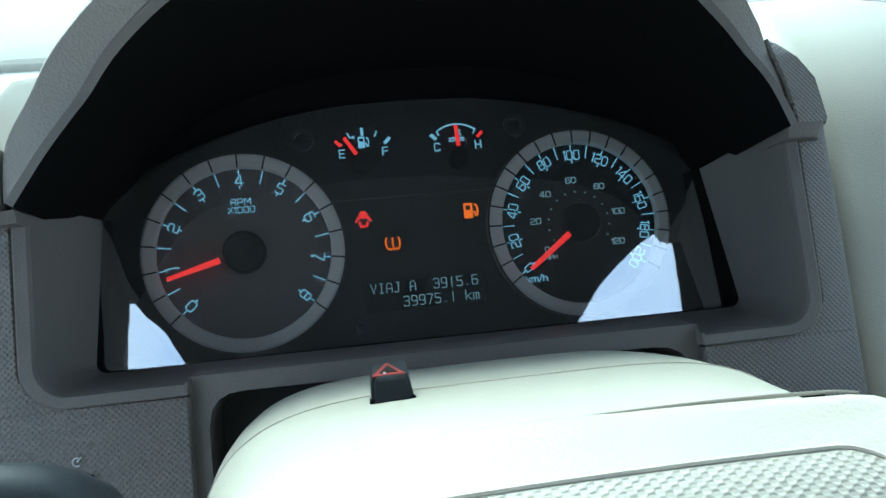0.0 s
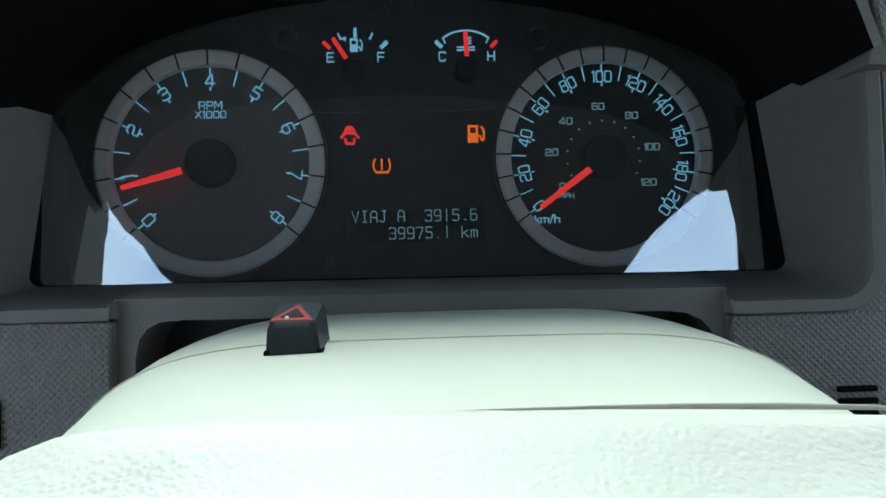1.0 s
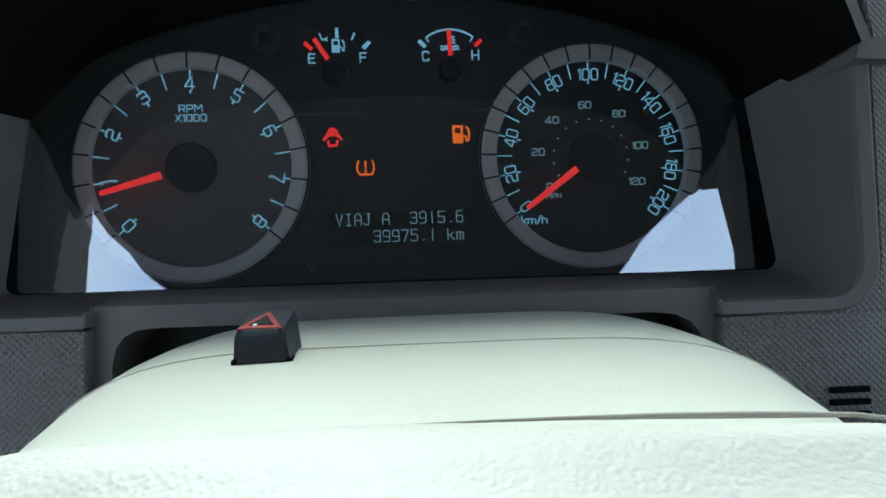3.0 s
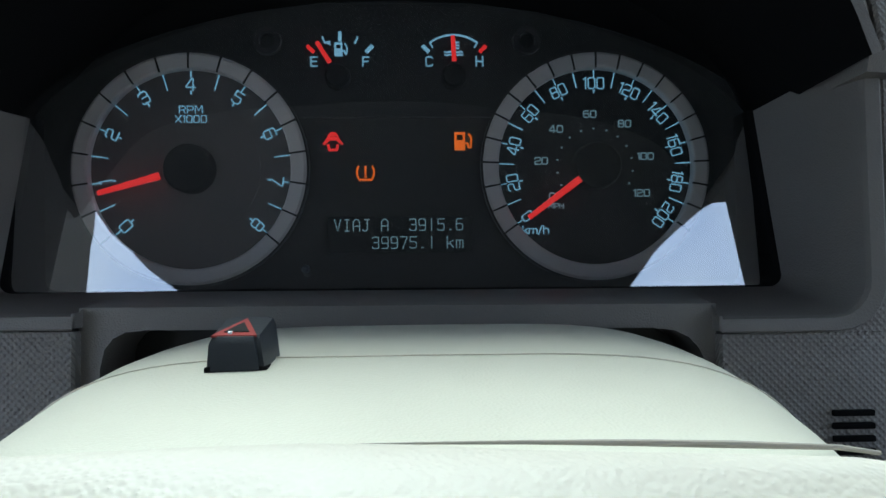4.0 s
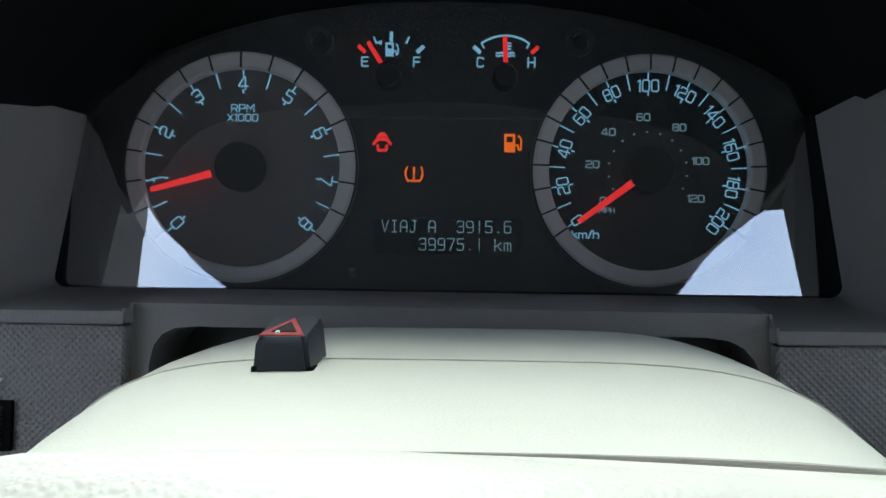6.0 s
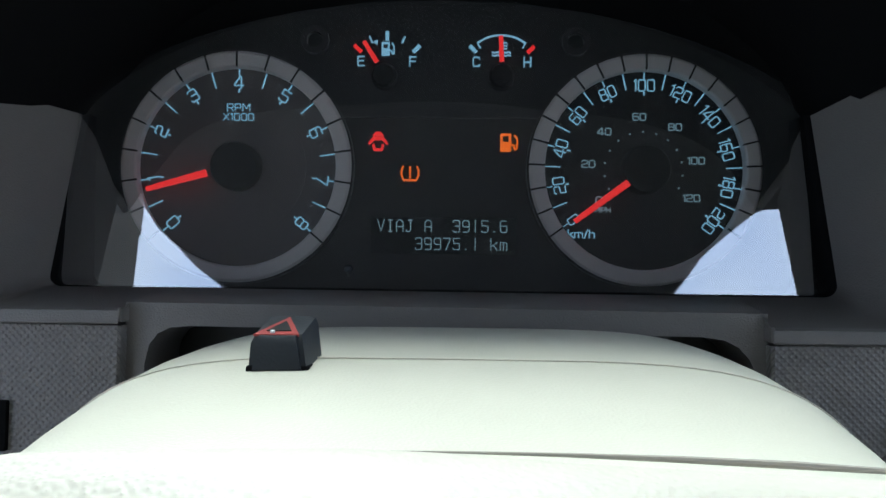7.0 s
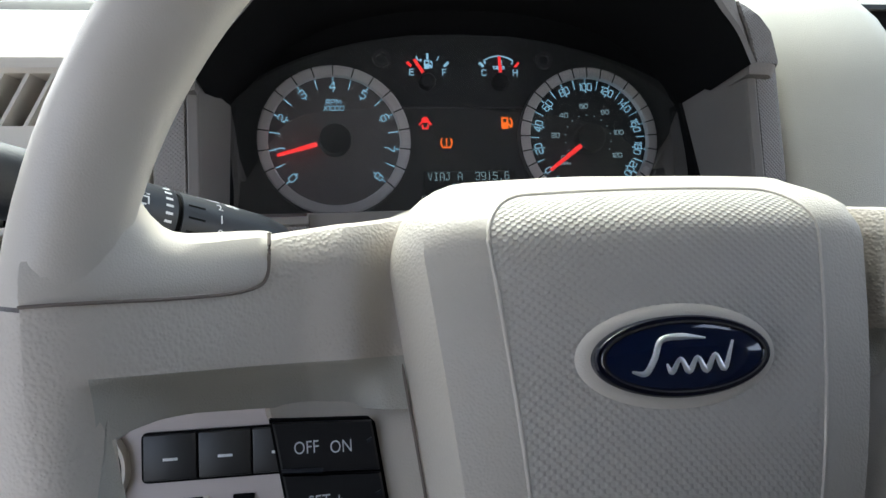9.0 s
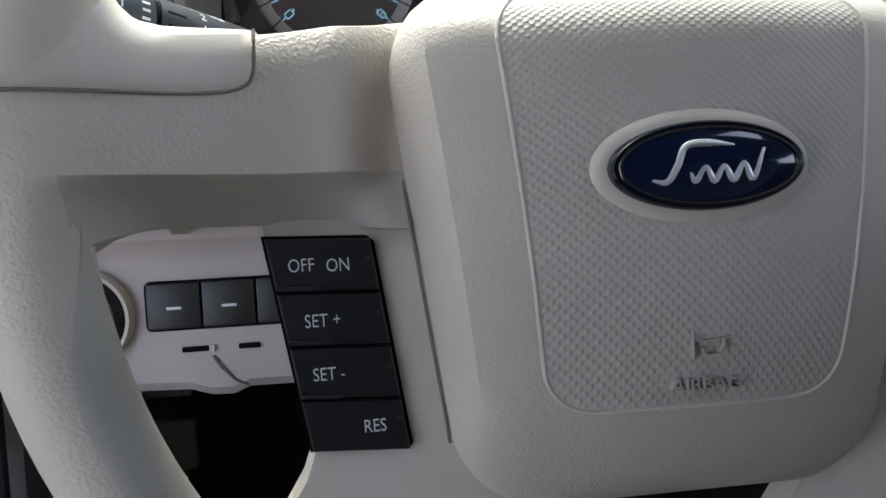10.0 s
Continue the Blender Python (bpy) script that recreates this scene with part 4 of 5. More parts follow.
SPOKE_X = (-0.176, -0.169, -0.163, -0.157, -0.150, -0.140, -0.120, -0.100, -0.086, -0.0735, -0.050)
SPOKE_T = (-0.0980, -0.0840, -0.0780, -0.0830, -0.0910, -0.0970, -0.0948, -0.0928, -0.0912, -0.0885, -0.0870)
SPOKE_B = (-0.147, -0.1610, -0.1597, -0.1557, -0.1537, -0.1532, -0.1540, -0.1550, -0.156, -0.157, -0.157)


FOLD = -0.1385


def spoke(s, hollow=False):
    """One side arm of the wheel, from inside the hub cover to the rim, with a thumb hollow along its lower edge."""
    rows, root = [], []
    for x in np.linspace(-0.176, -0.050, 43):
        zt, zb = float(np.interp(x, SPOKE_X, SPOKE_T)), float(np.interp(x, SPOKE_X, SPOKE_B))
        yf = spoke_front(x)
        yb = yf + 0.030
        d = 0.029 * ease((x + 0.168) / 0.024) * (1 - 0.34 * ease((x + 0.145) / 0.050)) * ease((-0.074 - x) / 0.018)
        w = 0.0042 * ease((-0.095 - x) / 0.045)
        prof = [(yb, zt - 0.006), (yb - 0.003, zt - 0.001), ((yb + yf) / 2, zt + 0.0005 - 0.5 * w), (yf + 0.0045, zt - 0.0022 - w), (yf + 0.0012, zt - 0.0068 - w), (yf, zt - 0.0140 - w), (yf, -0.122), (yf, FOLD + 0.004)]
        prof += [(yf + g * d, FOLD + q * (zb - FOLD)) for q, g in ((0.0, 0.01), (0.05, 0.06), (0.12, 0.20), (0.22, 0.40), (0.35, 0.58), (0.55, 0.75), (0.78, 0.90))]
        prof += [(min(yf + d, yb), zb), (yb, zb)]
        lean = 0.16 * ease((-0.125 - x) / 0.045)
        lift = [(WX + s * (WX - x), y + lean * max(0, -0.118 - z), z) for y, z in prof]
        mid = (lift[0][0], yb, prof[8][1])
        if x < -0.1595:
            root.append(lift)
        if x > -0.1625:
            rows.append(lift[8:] + [mid] if hollow else lift[:9] + [mid])
    bm = loft(rows, cap0=True, cap1=True)
    return bm if hollow else loft(root, cap0=True, bm=bm)


for s in (-1, 1):
    part("spoke", spoke(s), CREAM_LEATHER, wheel, "grained cream side spoke")
    part("thumb_hollow", spoke(s, True), GRIP_AND_SHADE, wheel, "smooth grey-green hollow under the spoke")


def spoke_cap(s):
    """The smooth piece of the upper rim that reaches in over the spoke."""
    rows = []
    for x, zt, zb in ((-0.1145, -0.0945, -0.1085), (-0.1155, -0.0940, -0.1115), (-0.118, -0.0937, -0.1135), (-0.124, -0.0938, -0.1152), (-0.132, -0.0944, -0.1160), (-0.139, -0.0950, -0.1165), (-0.1440, -0.0945, -0.1168), (-0.1475, -0.0927, -0.1169), (-0.1505, -0.0895, -0.1170), (-0.153, -0.0855, -0.1171), (-0.157, -0.0790, -0.1174), (-0.163, -0.0760, -0.1177), (-0.169, -0.0850, -0.1179), (-0.176, -0.0970, -0.1180)):
        yf = spoke_front(x) - 0.0008
        yb = yf + 0.030
        w = 0.0042 * ease((-0.095 - x) / 0.045)
        prof = [(yb, zt - 0.005), (yb - 0.003, zt), ((yb + yf) / 2, zt + 0.0012 - 0.5 * w), (yf + 0.0042, zt - 0.0014 - w), (yf + 0.0010, zt - 0.0060 - w), (yf, min(zt - 0.0100 - w, zb + 0.008)), (yf, zb + 0.0020), (yf + 0.0010, zb), (yb, zb)]
        rows.append([(WX + s * (WX - x), y, z) for y, z in prof])
    return loft(rows, cap0=True, cap1=True)


part("spoke_cap", spoke_cap(-1), CREAM_SMOOTH, wheel, "smooth satin cream cap")
part("spoke_cap", spoke_cap(1), CREAM_SMOOTH, wheel, "smooth satin cream cap")


def lower_arm(s):
    """The arm that carries the buttons and runs down beside the hub to the lower rim."""
    rows = []
    for z, xo, xi in ((-0.146, 0.1345, 0.070), (-0.151, 0.1340, 0.070), (-0.156, 0.1335, 0.070), (-0.161, 0.1315, 0.068), (-0.166, 0.1300, 0.067), (-0.180, 0.1275, 0.066), (-0.205, 0.1235, 0.062), (-0.228, 0.1205, 0.058), (-0.236, 0.1235, 0.056), (-0.248, 0.1310, 0.050), (-0.270, 0.138, 0.035), (-0.300, 0.130, 0.02)):
        prof = [(xo, -0.228), (xo + 0.0004, -0.2395), (xo - 0.0015, -0.2418), (xo - 0.006, -0.2425), (xi + 0.006, -0.2425), (xi, -0.2415), (xi, -0.228)]
        rows.append([(WX + s * x, y - 0.004 * (z < -0.23) + 0.009 * ease((z + 0.166) / 0.020), z) for x, y in prof])
    return loft(rows, cap0=True, cap1=True)


part("lower_arm", lower_arm(-1), CREAM_SMOOTH, wheel, "smooth cream lower arm")
part("lower_arm", lower_arm(1), CREAM_SMOOTH, wheel, "smooth cream lower arm")

for s in (-1, 1):
    line = [(-0.1760, -0.1186), (-0.172, -0.1184), (-0.158, -0.1179), (-0.140, -0.1171), (-0.126, -0.1158), (-0.1185, -0.1138), (-0.1152, -0.1105), (-0.1143, -0.1030), (-0.1143, -0.0960)]
    part("cap_joint", tube([(WX + s * (WX - p.x), spoke_front(p.x) - 0.0007 + 0.0024 * ease((p.y + 0.100) / 0.004), p.y) for p in spline([(x, z, 0) for x, z in line], 5)], 0.0006, 6), JOINT, wheel, "fine brown joint line")

# brown tubes drawn as the shadow line where the airbag cover meets the arms
for s in (-1, 1):
    edge = sorted([(x, z) for x, z in hub_outline(-0.0009) if s * (x - WX) > 0.066 and -0.245 < z < -0.099], key=lambda q: -q[1])
    part("cover_joint_shade", tube([(x, -0.2424 + 0.0012 * ease((z + 0.150) / 0.010), z) for x, z in edge], 0.0006, 8), JOINT, wheel, "brown strip drawn as the shaded joint beside the airbag cover")

# cruise buttons in a slanting column
B_TL, B_TR, B_BL, B_BR = (-0.1165, -0.1580), (-0.0825, -0.1592), (-0.1050, -0.2272), (-0.0728, -0.2290)


def bq(u, v):
    x = (1 - v) * ((1 - u) * B_TL[0] + u * B_TR[0]) + v * ((1 - u) * B_BL[0] + u * B_BR[0])
    z = (1 - v) * ((1 - u) * B_TL[1] + u * B_TR[1]) + v * ((1 - u) * B_BL[1] + u * B_BR[1])
    return x, z


switches = part("cruise_switch_panel", prism([bq(-0.02, -0.008), bq(0.96, -0.008), bq(1.02, 0.02), bq(1.02, 0.975), bq(0.97, 1.005), bq(-0.02, 1.005)], -0.2432, -0.236), BLACK_MATT, wheel, "black cruise control panel")
for k in range(4):
    v0, v1 = k / 4 + 0.006, (k + 1) / 4 - 0.006
    out = [bq(0.012, v0), bq(0.985, v0), bq(0.985, v1), bq(0.012, v1)]
    cen = np.mean(out, 0)
    ins = [tuple(cen + (np.array(p) - cen) * 0.955) for p in out]
    bt = part("cruise_button", loft([[(x, -0.2425, z) for x, z in out], [(x, -0.2452, z) for x, z in out], [(x, -0.2460, z) for x, z in ins]], cap0=True, cap1=True), BLACK, switches, "black rocker button")
    if k < 3:
        part("grip_ridge", bar(*bq(0.02, v1 - 0.012), *bq(0.42, v1 - 0.012), 0.0011, -0.2470, -0.2455), STALK, switches)
    part("grip_nib", bar(*bq(0.90, v0 + 0.10), *bq(0.96, v0 + 0.085), 0.0010, -0.2468, -0.2455), STALK, switches)
for text, x, z in (("OFF", -0.1050, -0.1672), ("ON", -0.0935, -0.1676), ("SET +", -0.0992, -0.1850), ("SET -", -0.0982, -0.2022), ("RES", -0.0845, -0.2200)):
    lettering("button_text", text, x, z, 0.0060, -0.2462, PRINT, switches, turn=1.0, depth=0.0001, wide=0.80)

# ---- multifunction stalk ----
stalk = thing("wiper_stalk", "dark slate multifunction stalk with white wiper symbols behind the wheel", "stalk")
S0, S1 = Vector((-0.108, -0.159, -0.0915)), Vector((-0.236, -0.257, -0.0635))
ax = (S1 - S0).normalized()


def on_stalk(f):
    return S0 + (S1 - S0) * f


bend = [on_stalk(f) for f in (0.40, 0.30, 0.22, 0.17)] + [on_stalk(f) + Vector(o) for f, o in ((0.12, (0, 0, -0.0010)), (0.075, (-0.001, 0.002, -0.0040)), (0.04, (-0.004, 0.008, -0.0090)), (0.02, (-0.008, 0.020, -0.0160)), (0.01, (-0.010, 0.040, -0.0230)))]
part("neck", tube(bend, (0.0125, 0.0125, 0.0125, 0.0124, 0.0120, 0.0115, 0.0108, 0.0100, 0.0095), 32), STALK, stalk, "slate black stalk neck, bent down into the column")
part("collar", tube([on_stalk(f) for f in (0.39, 0.415)], (0.0115, 0.0115), 32), BLACK_MATT, stalk)
part("twist_sleeve", tube([on_stalk(f) for f in (0.412, 0.420, 0.60, 0.62, 0.90, 0.97, 1.0)], (0.0121, 0.0127, 0.0127, 0.0130, 0.0126, 0.0112, 0.0075), 32), STALK, stalk, "ribbed slate black twist sleeve")
toward = Vector((0.05, -1.0, 0.10))
face = (toward - ax * toward.dot(ax)).normalized()
up = -ax.cross(face) if (-ax.cross(face)).z > 0 else ax.cross(face)


def stalk_mark(f, deg, length, width, along=False, mat=PRINT, name="print_mark"):
    """A flat printed bar on the stalk's skin."""
    r = 0.0127 if f > 0.39 else np.interp(f, (0.1, 0.22, 0.30, 0.38), (0.0124, 0.0125, 0.0125, 0.0125))
    d = face * math.cos(radians(deg)) + up * math.sin(radians(deg))
    t = ax if along else (up * math.cos(radians(deg)) - face * math.sin(radians(deg)))
    o = ax.cross(d) if along else ax
    c = on_stalk(f) + d * (r + 0.0001)
    q = [c - t * length / 2 - o * width / 2, c + t * length / 2 - o * width / 2, c + t * length / 2 + o * width / 2, c - t * length / 2 + o * width / 2]
    return part(name, loft([[p - d * 0.0003 for p in q], q], cap0=True, cap1=True), mat, stalk, smooth=False)


for k in range(6):
    stalk_mark(0.436, -13 + k * 14, 0.0010, 0.0028)
for deg in (27, 3, -22, -47):
    stalk_mark(0.366, deg, 0.0008, 0.0070, mat=BLACK_MATT, name="grip_groove")


def stalk_text(text, f, deg, size):
    r = 0.0127 if f > 0.39 else float(np.interp(f, (0.1, 0.22, 0.30, 0.38), (0.0124, 0.0125, 0.0125, 0.0125)))
    ob = lettering("stalk_numeral", text, 0, 0, size, 0, PRINT, stalk, depth=0.0002)
    d = face * math.cos(radians(deg)) + up * math.sin(radians(deg))
    t = up * math.cos(radians(deg)) - face * math.sin(radians(deg))
    m = Matrix((-ax, -d, t)).transposed().to_4x4()
    m.translation = on_stalk(f) + d * r
    ob.data.transform(m)


for text, f, deg in (("2", 0.302, 41), ("1", 0.302, 13), ("0", 0.302, -14), ("0", 0.436, -34)):
    stalk_text(text, f, deg, 0.0050)
# rear wiper and washer signs round the neck's top
stalk_mark(0.325, 74, 0.0070, 0.0012, True)
stalk_mark(0.312, 66, 0.0045, 0.0010, True)
stalk_mark(0.295, 70, 0.0022, 0.0010)
for f, deg in ((0.268, 60), (0.250, 58)):
    stalk_mark(f, deg, 0.0018, 0.0022)
    stalk_mark(f + 0.003, deg + 13, 0.0010, 0.0022)
# front washer sign on the sleeve: a windscreen with spray over it
for f, deg, ln, along in ((0.500, 21, 0.0048, True), (0.500, 7, 0.0026, True), (0.513, 14, 0.0026, False), (0.487, 14, 0.0026, False), (0.500, 3, 0.0012, False), (0.512, 27, 0.0012, True), (0.500, 28, 0.0012, True), (0.488, 27, 0.0012, True)):
    stalk_mark(f, deg, ln, 0.0006, along)
stalk_mark(0.505, -44, 0.0045, 0.0010, True)
stalk_mark(0.510, 62, 0.0045, 0.0010, True)

# ---- dash body ----
DASH_PROFILE = [(0.02, -0.145), (-0.050, -0.144), (-0.0640, -0.136), (-0.0660, -0.10), (-0.0640, -0.03), (-0.0600, 0.02), (-0.0520, 0.050), (-0.036, 0.075), (-0.010, 0.096), (0.04, 0.118), (0.12, 0.148), (0.25, 0.198), (0.38, 0.252), (0.40, 0.262)]


def dash_body(x_rows, lift=0.0):
    """Skins the dash profile across x; each row is x and how far it sinks back; the top may stand higher."""
    return loft([[(x, y + sink, z - sink * 0.4 + lift * ease((y + 0.05) / 0.06)) for y, z in DASH_PROFILE] for x, sink in x_rows], closed=False)


dash = thing("dashboard", "cream moulded dashboard on both sides of the cluster", "dashboard", kind="structure")
part("left_panel", dash_body([(-0.1925, 0.03), (-0.1935, 0.004), (-0.1955, 0.001), (-0.205, 0), (-0.2195, 0), (-0.2205, 0.003)]), CREAM, dash, "cream panel beside the cluster")
part("right_panel", dash_body([(0.1920, 0.03), (0.1935, 0.006), (0.198, 0.002), (0.206, 0), (0.24, -0.001), (0.278, -0.001), (0.296, 0.004), (0.306, 0.016), (0.310, 0.06)], 0.016), CREAM, dash, "broad cream panel beside the cluster")
part("top_pad", loft([[(x, y, z) for y, z in ((0.06, 0.10), (0.12, 0.140), (0.25, 0.194), (0.40, 0.258))] for x in (-0.21, 0.0, 0.25)], closed=False), CREAM, dash, "cream top pad")
part("left_top", loft([[(x, y, z) for y, z in ((-0.060, 0.032), (-0.052, 0.046), (-0.034, 0.062), (0.0, 0.082), (0.12, 0.140), (0.25, 0.194), (0.40, 0.256))] for x in (-0.2215, -0.30, -0.42)], closed=False), CREAM, dash, "cream top above the air vent")
part("far_panel", box(0.30, 1.05, 0.03, 0.10, -0.35, 0.12, 0.02), BLACK, dash, "dark centre console front")
part("far_top", loft([[(x, y, z) for y, z in ((0.02, 0.105), (0.12, 0.138), (0.25, 0.190), (0.40, 0.255))] for x in (0.29, 0.7, 1.10)], closed=False), CREAM, dash)
part("cowl_strip", loft([[(x, y, z) for y, z in ((0.392, 0.256), (0.398, 0.266), (0.410, 0.276), (0.43, 0.278))] for x in np.linspace(-0.60, 1.12, 9)], closed=False), RUBBER, dash, "black strip at the foot of the windscreen")
part("wiper_cowl", loft([[(x, y, z) for y, z in ((0.430, 0.277), (0.436, 0.288), (0.450, 0.292), (0.48, 0.293))] for x in np.linspace(-0.60, 1.12, 9)], closed=False), GREY, dash, "grey cowl cover under the windscreen")

# air vent beside the driver's door
vent = thing("air_vent", "cream-framed dashboard air vent with slanting and level vanes", "air vent")
VF = rrect(-0.300, -0.2215, -0.148, 0.036, 0.012)
VI = rrect(-0.2835, -0.2275, -0.126, 0.0265, 0.005)
part("frame", loft([[(x, -0.030, z) for x, z in VF], [(x, -0.0600, z) for x, z in VF], [(x * 0.998 - 0.0005, -0.0640, z * 0.97) for x, z in VF], [(x, -0.0640, z) for x, z in rrect(-0.2865, -0.2265, -0.129, 0.0290, 0.006)], [(x, -0.0615, z) for x, z in VI], [(x, -0.030, z) for x, z in VI]]), CREAM_SMOOTH, vent, "cream rounded vent frame")
part("duct", box(-0.286, -0.225, -0.034, -0.020, -0.128, 0.028), BLACK_MATT, vent)
part("crossbar", box(-0.2840, -0.2270, -0.0625, -0.045, -0.0185, -0.0035, 0.002), CREAM_SMOOTH, vent, "wide cream crossbar")
for k in range(5):
    x = -0.290 + 0.0135 * k
    bmv = loft([[(x, -0.061, -0.004), (x + 0.0022, -0.061, -0.004), (x + 0.0172, -0.061, 0.0265), (x + 0.0150, -0.061, 0.0265)], [(x + 0.006, -0.040, -0.004), (x + 0.0082, -0.040, -0.004), (x + 0.0232, -0.040, 0.0265), (x + 0.021, -0.040, 0.0265)]], cap0=True, cap1=True)
    part("slanting_vane", bmv, CREAM_SMOOTH, vent)
for k in range(6):
    z = -0.0315 - 0.0156 * k
    part("level_vane", box(-0.2835, -0.2275, -0.0620, -0.042, z - 0.0022, z + 0.0022, 0.001), CREAM_SMOOTH, vent)
part("vane_knob", tube([(-0.258, -0.066, -0.024), (-0.258, -0.069, -0.030), (-0.258, -0.070, -0.048), (-0.258, -0.069, -0.064), (-0.258, -0.066, -0.070)], (0.004, 0.0078, 0.0085, 0.0078, 0.004), 20), STALK, vent, "dark upright adjusting knob")
part("lower_cheek", box(-0.300, -0.2215, -0.055, 0.02, -0.152, -0.138, 0.005), CREAM, vent)

# knee panel
knee = thing("knee_panel", "cream lower dash panel under the steering column", "dash panel", kind="structure")
kz = [(-0.34, -0.252), (-0.255, -0.256), (-0.232, -0.2605), (-0.200, -0.262), (-0.186, -0.2665), (-0.172, -0.267), (-0.161, -0.2625), (-0.10, -0.263), (0.20, -0.263)]
rows = [[(x, y, z) for x, _ in kz] for y, z in ((0.075, -0.08), (0.052, -0.11), (0.038, -0.130), (0.0285, -0.148), (0.0285, -0.160), (0.0345, -0.1685), (0.0350, -0.176), (0.0350, -0.225))]
rows.append([(x, 0.0385, z + 0.006) for x, z in kz])
rows.append([(x, 0.0440, z) for x, z in kz])
rows.append([(x, 0.070, z) for x, z in kz])
part("panel", loft(rows, closed=False), material("pinkish_beige_plastic", (0.50, 0.442, 0.425), 0.45, grain=0.15, grain_scale=1500), knee, "satin cream panel")
bank = thing("switch_bank", "black three-button switch bank with small white legends in the knee panel", "switches")
part("surround", loft([[(x, y, z) for x, z in rrect(-0.2240, -0.118, -0.2200, -0.1870, 0.004)] for y in (0.04, 0.0335, 0.0332)], cap1=True), BLACK_MATT, bank)
for k in range(3):
    x0 = -0.2225 + 0.0352 * k
    part("switch", box(x0, x0 + 0.0340, 0.0305, 0.036, -0.2185, -0.1885, 0.0015), BLACK, bank, "black push switch")
    part("legend", box(x0 + 0.0125, x0 + 0.0220, 0.0302, 0.0308, -0.2058, -0.2040), PRINT, bank)
for x0, x1 in ((-0.2025, -0.1850), (-0.1660, -0.1520)):
    part("slot", box(x0, x1, 0.0330, 0.040, -0.2350, -0.2315, 0.0008), BLACK_MATT, knee, "narrow dark slot")
part("pull_tab", box(-0.1855, -0.1815, 0.0335, 0.040, -0.2362, -0.2308, 0.001), CREAM_SMOOTH, knee)
part("mould_crease", tube([(-0.183, 0.0352, -0.2385), (-0.178, 0.0352, -0.2470), (-0.170, 0.037, -0.2560), (-0.162, 0.040, -0.2610)], 0.0010, 6), GREY, knee)
knob = thing("headlamp_knob", "black headlamp rotary knob in a cream ring", "knob")
part("ring", lathe_y(-0.2640, -0.2090, [(0.0330, 0.040), (0.0330, 0.028), (0.0315, 0.0255), (0.0290, 0.0265), (0.0285, 0.034)], 48, cap=False), CREAM_SMOOTH, knob, "cream ring")
part("dial", lathe_y(-0.2640, -0.2090, [(0.0285, 0.036), (0.0280, 0.026), (0.024, 0.021), (0.010, 0.020), (0.001, 0.020)], 48), BLACK, knob, "black knob face")

# ---- footwell ----
pedal = thing("foot_brake_pedal", "dark grey pedal hanging in the footwell", "pedal")
part("pad", box(-0.290, -0.248, 0.290, 0.305, -0.395, -0.345, 0.004), GREY, pedal)
part("arm", box(-0.276, -0.262, 0.305, 0.33, -0.40, -0.22, 0.003), RUBBER, pedal)
part("bracket", box(-0.300, -0.252, 0.296, 0.31, -0.322, -0.316, 0.001), BODY_PAINT, pedal)
solo("footwell", loft([[(x, y, z) for y, z in ((0.07, -0.14), (0.42, -0.20), (0.50, -0.45), (0.30, -0.62), (-0.60, -0.80))] for x in (-0.30, 0.35)], closed=False), CARPET, "dark brown carpet lining the driver's footwell", "carpet", "structure")
solo("footwell_side", box(0.35, 0.37, -0.6, 0.5, -0.80, -0.14), CARPET, "dark carpeted side of the centre tunnel", "carpet", "structure")
jamb = thing("door_pillar", "silver-grey painted hinge pillar beside the open driver's door", "door pillar", kind="structure")
part("pillar", loft([[(x, y, z) for x, y in ((-0.298, 0.55), (-0.298, 0.10), (-0.300, 0.02), (-0.318, 0.005), (-0.345, 0.0), (-0.40, 0.03), (-0.42, 0.1))] for z in (-0.9, -0.17)], closed=False), BODY_PAINT, jamb)
part("seal", tube([(-0.300, -0.002, -0.75), (-0.304, -0.006, -0.40), (-0.306, -0.006, -0.15)], 0.006, 10), RUBBER, jamb, "black door seal")
part("hinge_plate", box(-0.336, -0.304, -0.012, 0.004, -0.285, -0.262, 0.003), BODY_PAINT, jamb, "painted hinge plate")
part("hinge_arm", box(-0.344, -0.300, -0.022, -0.008, -0.262, -0.250, 0.002), PRINT, jamb, "pale hinge arm")
part("hinge_bolt", lathe_y(-0.318, -0.272, [(0.005, -0.010), (0.005, -0.016), (0.003, -0.018)], 6), BODY_PAINT, jamb)

# ---- body shell round the camera ----
def shell(name, outline_pts, mat, label, category):
    """A plain closing wall from four world-space corners, 2 cm thick."""
    a, b, c, d = (Vector(p) for p in outline_pts)
    n = (b - a).cross(d - a).normalized() * 0.02
    bm = loft([[a, b, c, d], [p + n for p in (a, b, c, d)]], cap0=True, cap1=True)
    ob = new(name, finish(bm, name))
    ob.data.materials.append(mat)
    return tagged(ob, label, category, "", "structure")


H = D.translation.z
XL, XR, YB, ZR = -0.40, 1.12, -1.3, H + 0.44
YF = -0.10
# unseen roof; openings added so the lens mirrors two bright patches of sky
gaps = [(YF, -0.402, -0.402, 0.4120, 0.4120), (-0.369, -0.402, -0.402, 0.4100, 0.4120), (-0.403, -0.405, -0.402, 0.374, 0.4270), (-0.440, -0.420, -0.370, 0.350, 0.4420), (-0.456, -0.432, -0.347, 0.341, 0.4470), (-0.475, -0.440, -0.321, 0.332, 0.4550), (-0.512, -0.456, -0.296, 0.322, 0.4680), (-0.550, -0.472, -0.268, 0.310, 0.4820), (-0.580, -0.485, -0.250, 0.298, 0.4940), (-0.581, -0.33, -0.33, 0.38, 0.38), (YB, -0.33, -0.33, 0.38, 0.38)]
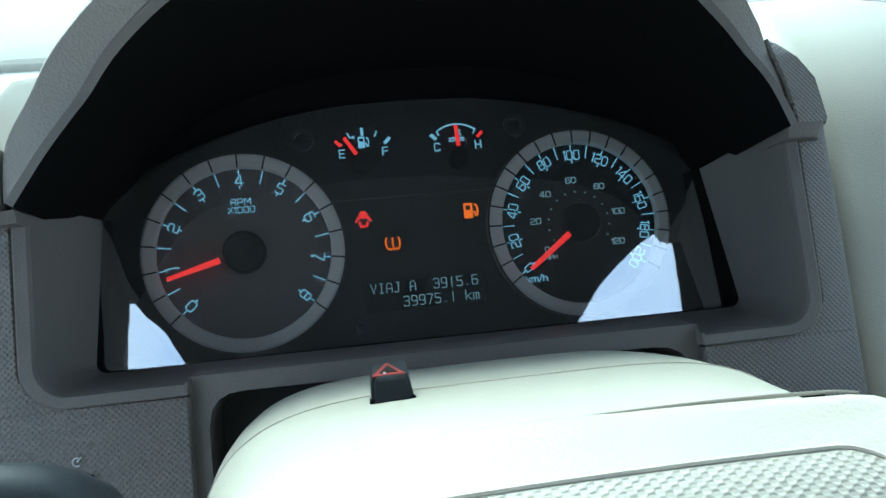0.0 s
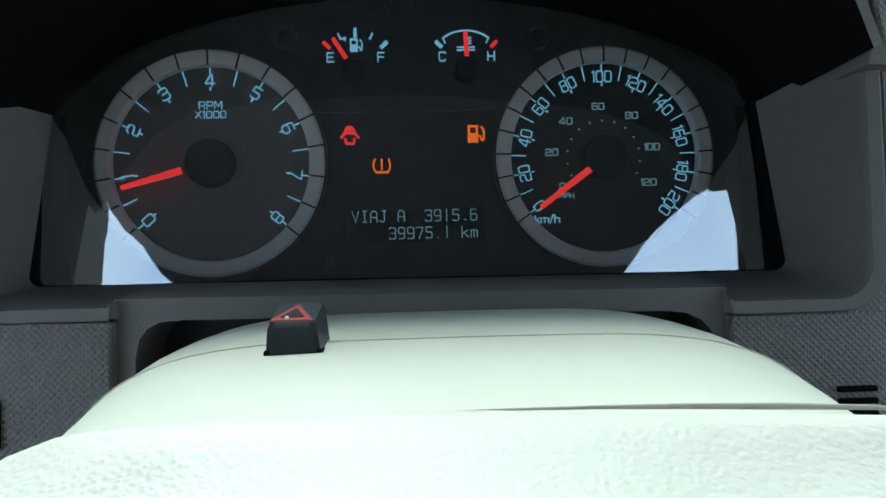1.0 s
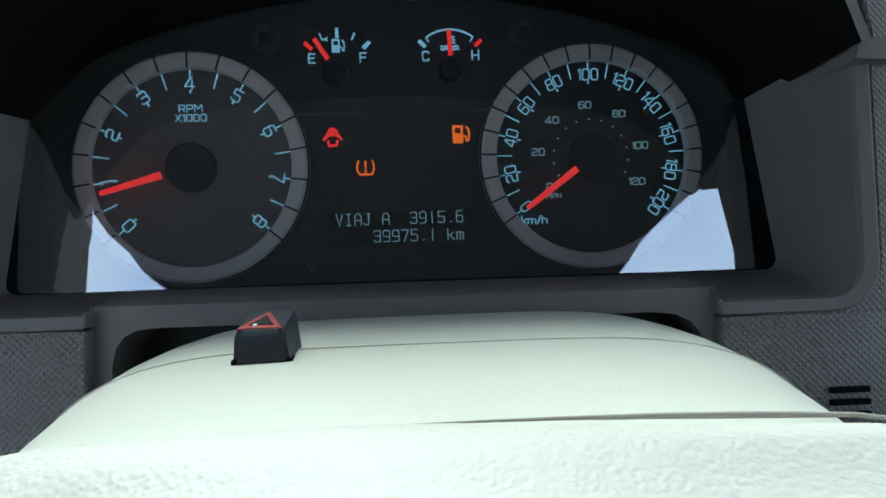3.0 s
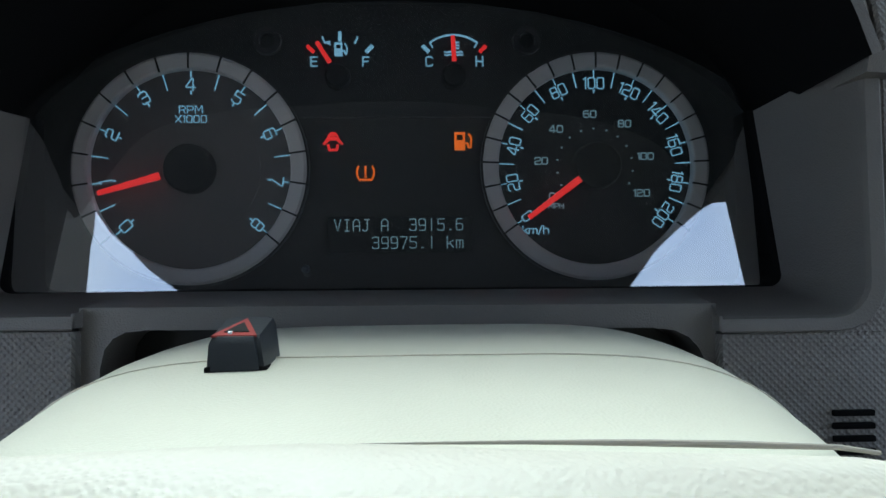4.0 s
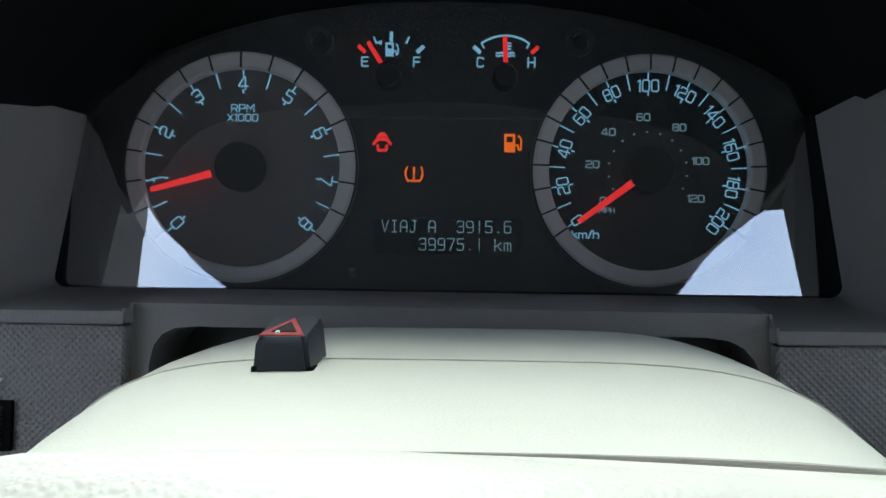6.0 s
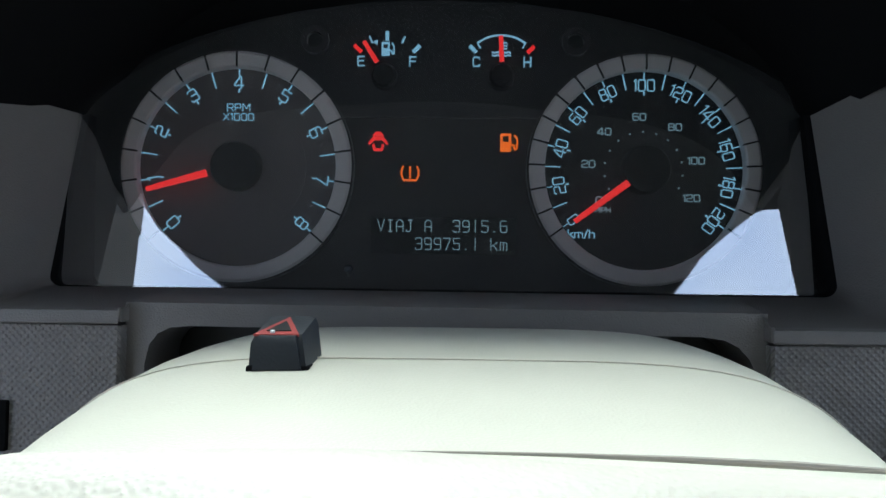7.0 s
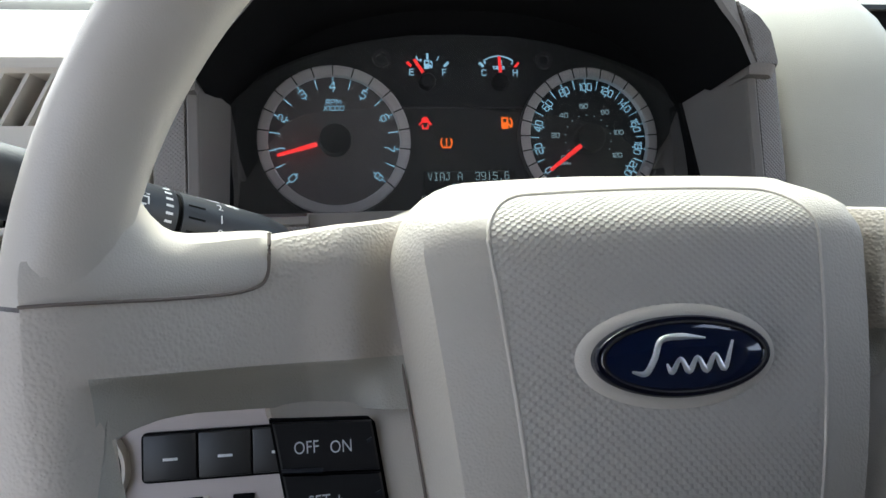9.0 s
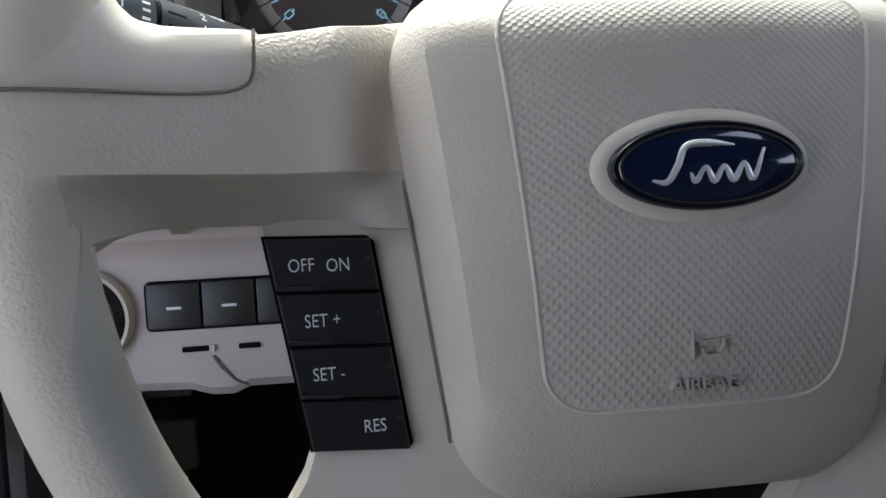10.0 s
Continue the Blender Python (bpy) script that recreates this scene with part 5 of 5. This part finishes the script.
bmr, bml = bmesh.new(), bmesh.new()
for (ya, a0, a1, a2, a3), (yb, b0, b1, b2, b3) in zip(gaps, gaps[1:]):
    for p0, p1, q0, q1, target in ((-0.78, a0, -0.78, b0, bml if ya < -0.33 else bmr), (a1, a2, b1, b2, bmr), (a3, XR, b3, XR, bmr)):
        loft([[(p0, ya, z), (p1, ya, z), (q1, yb, z), (q0, yb, z)] for z in (ZR, ZR + 0.003)], cap0=True, cap1=True, bm=target)
# the pale strip over the door is added only to be mirrored grey
for name, bm, mat, label in (("roof", bmr, LINER, "unseen dark grey headliner with openings added for the lens reflections"), ("mirrored_strip", bml, MIRRORED_PALE, "unseen pale strip over the door, added for its reflection in the lens")):
    ob = new(name, finish(bm, name))
    ob.data.materials.append(mat)
    tagged(ob, label, "headliner", "", "structure")
shell("rear_wall", ((XL, YB, 0.3), (XR, YB, 0.3), (XR, YB, ZR), (XL, YB, ZR)), LINER, "plain rear closing wall of the cabin", "wall")
shell("side_right", ((XR, 0.6, 0.3), (XR, YB, 0.3), (XR, YB, H - 0.22), (XR, 0.6, H - 0.22)), LINER, "plain passenger-side door trim", "door trim")
shell("side_rear_left", ((XL, -0.80, 0.3), (XL, YB, 0.3), (XL, YB, ZR), (XL, -0.80, ZR)), LINER, "plain trim behind the driver's door opening", "wall")
shell("door_sill", ((XL, 0.05, 0.3), (XL, -0.80, 0.3), (XL, -0.80, H - 0.30), (XL, 0.05, H - 0.30)), LINER, "dark sill under the open driver's door", "door sill")
shell("cabin_floor", ((XL, 0.6, 0.32), (XR, 0.6, 0.32), (XR, YB, 0.32), (XL, YB, 0.32)), CARPET, "dark carpet on the cabin floor", "carpet")
shell("open_door", ((-0.44, 0.05, 0.35), (-1.00, -0.60, 0.35), (-1.00, -0.60, H + 0.02), (-0.44, 0.05, H + 0.02)), BODY_PAINT, "grey inner side of the opened driver's door", "car door")
shell("door_window", ((-0.44, 0.05, H + 0.02), (-1.00, -0.60, H + 0.02), (-0.96, -0.56, H + 0.44), (-0.60, -0.13, H + 0.36)), TINT, "dark tinted window of the driver's door", "car window")
shell("a_pillar_left", ((-0.60, 0.48, H + 0.10), (-0.52, 0.48, H + 0.10), (-0.52, YF, ZR), (-0.60, YF, ZR)), LINER, "grey windscreen pillar", "pillar")
wind = shell("windscreen", ((-0.52, 0.47, H + 0.115), (XR, 0.47, H + 0.115), (XR, YF, ZR), (-0.52, YF, ZR)), GLASS, "clear windscreen glass", "windscreen")
gb = box(-60, 60, -60, 60, -0.1, 0)
gr = new("ground", finish(gb, "ground"))
gr.data.materials.append(CONCRETE)
tagged(gr, "pale concrete ground outside the car", "ground", "", "structure")
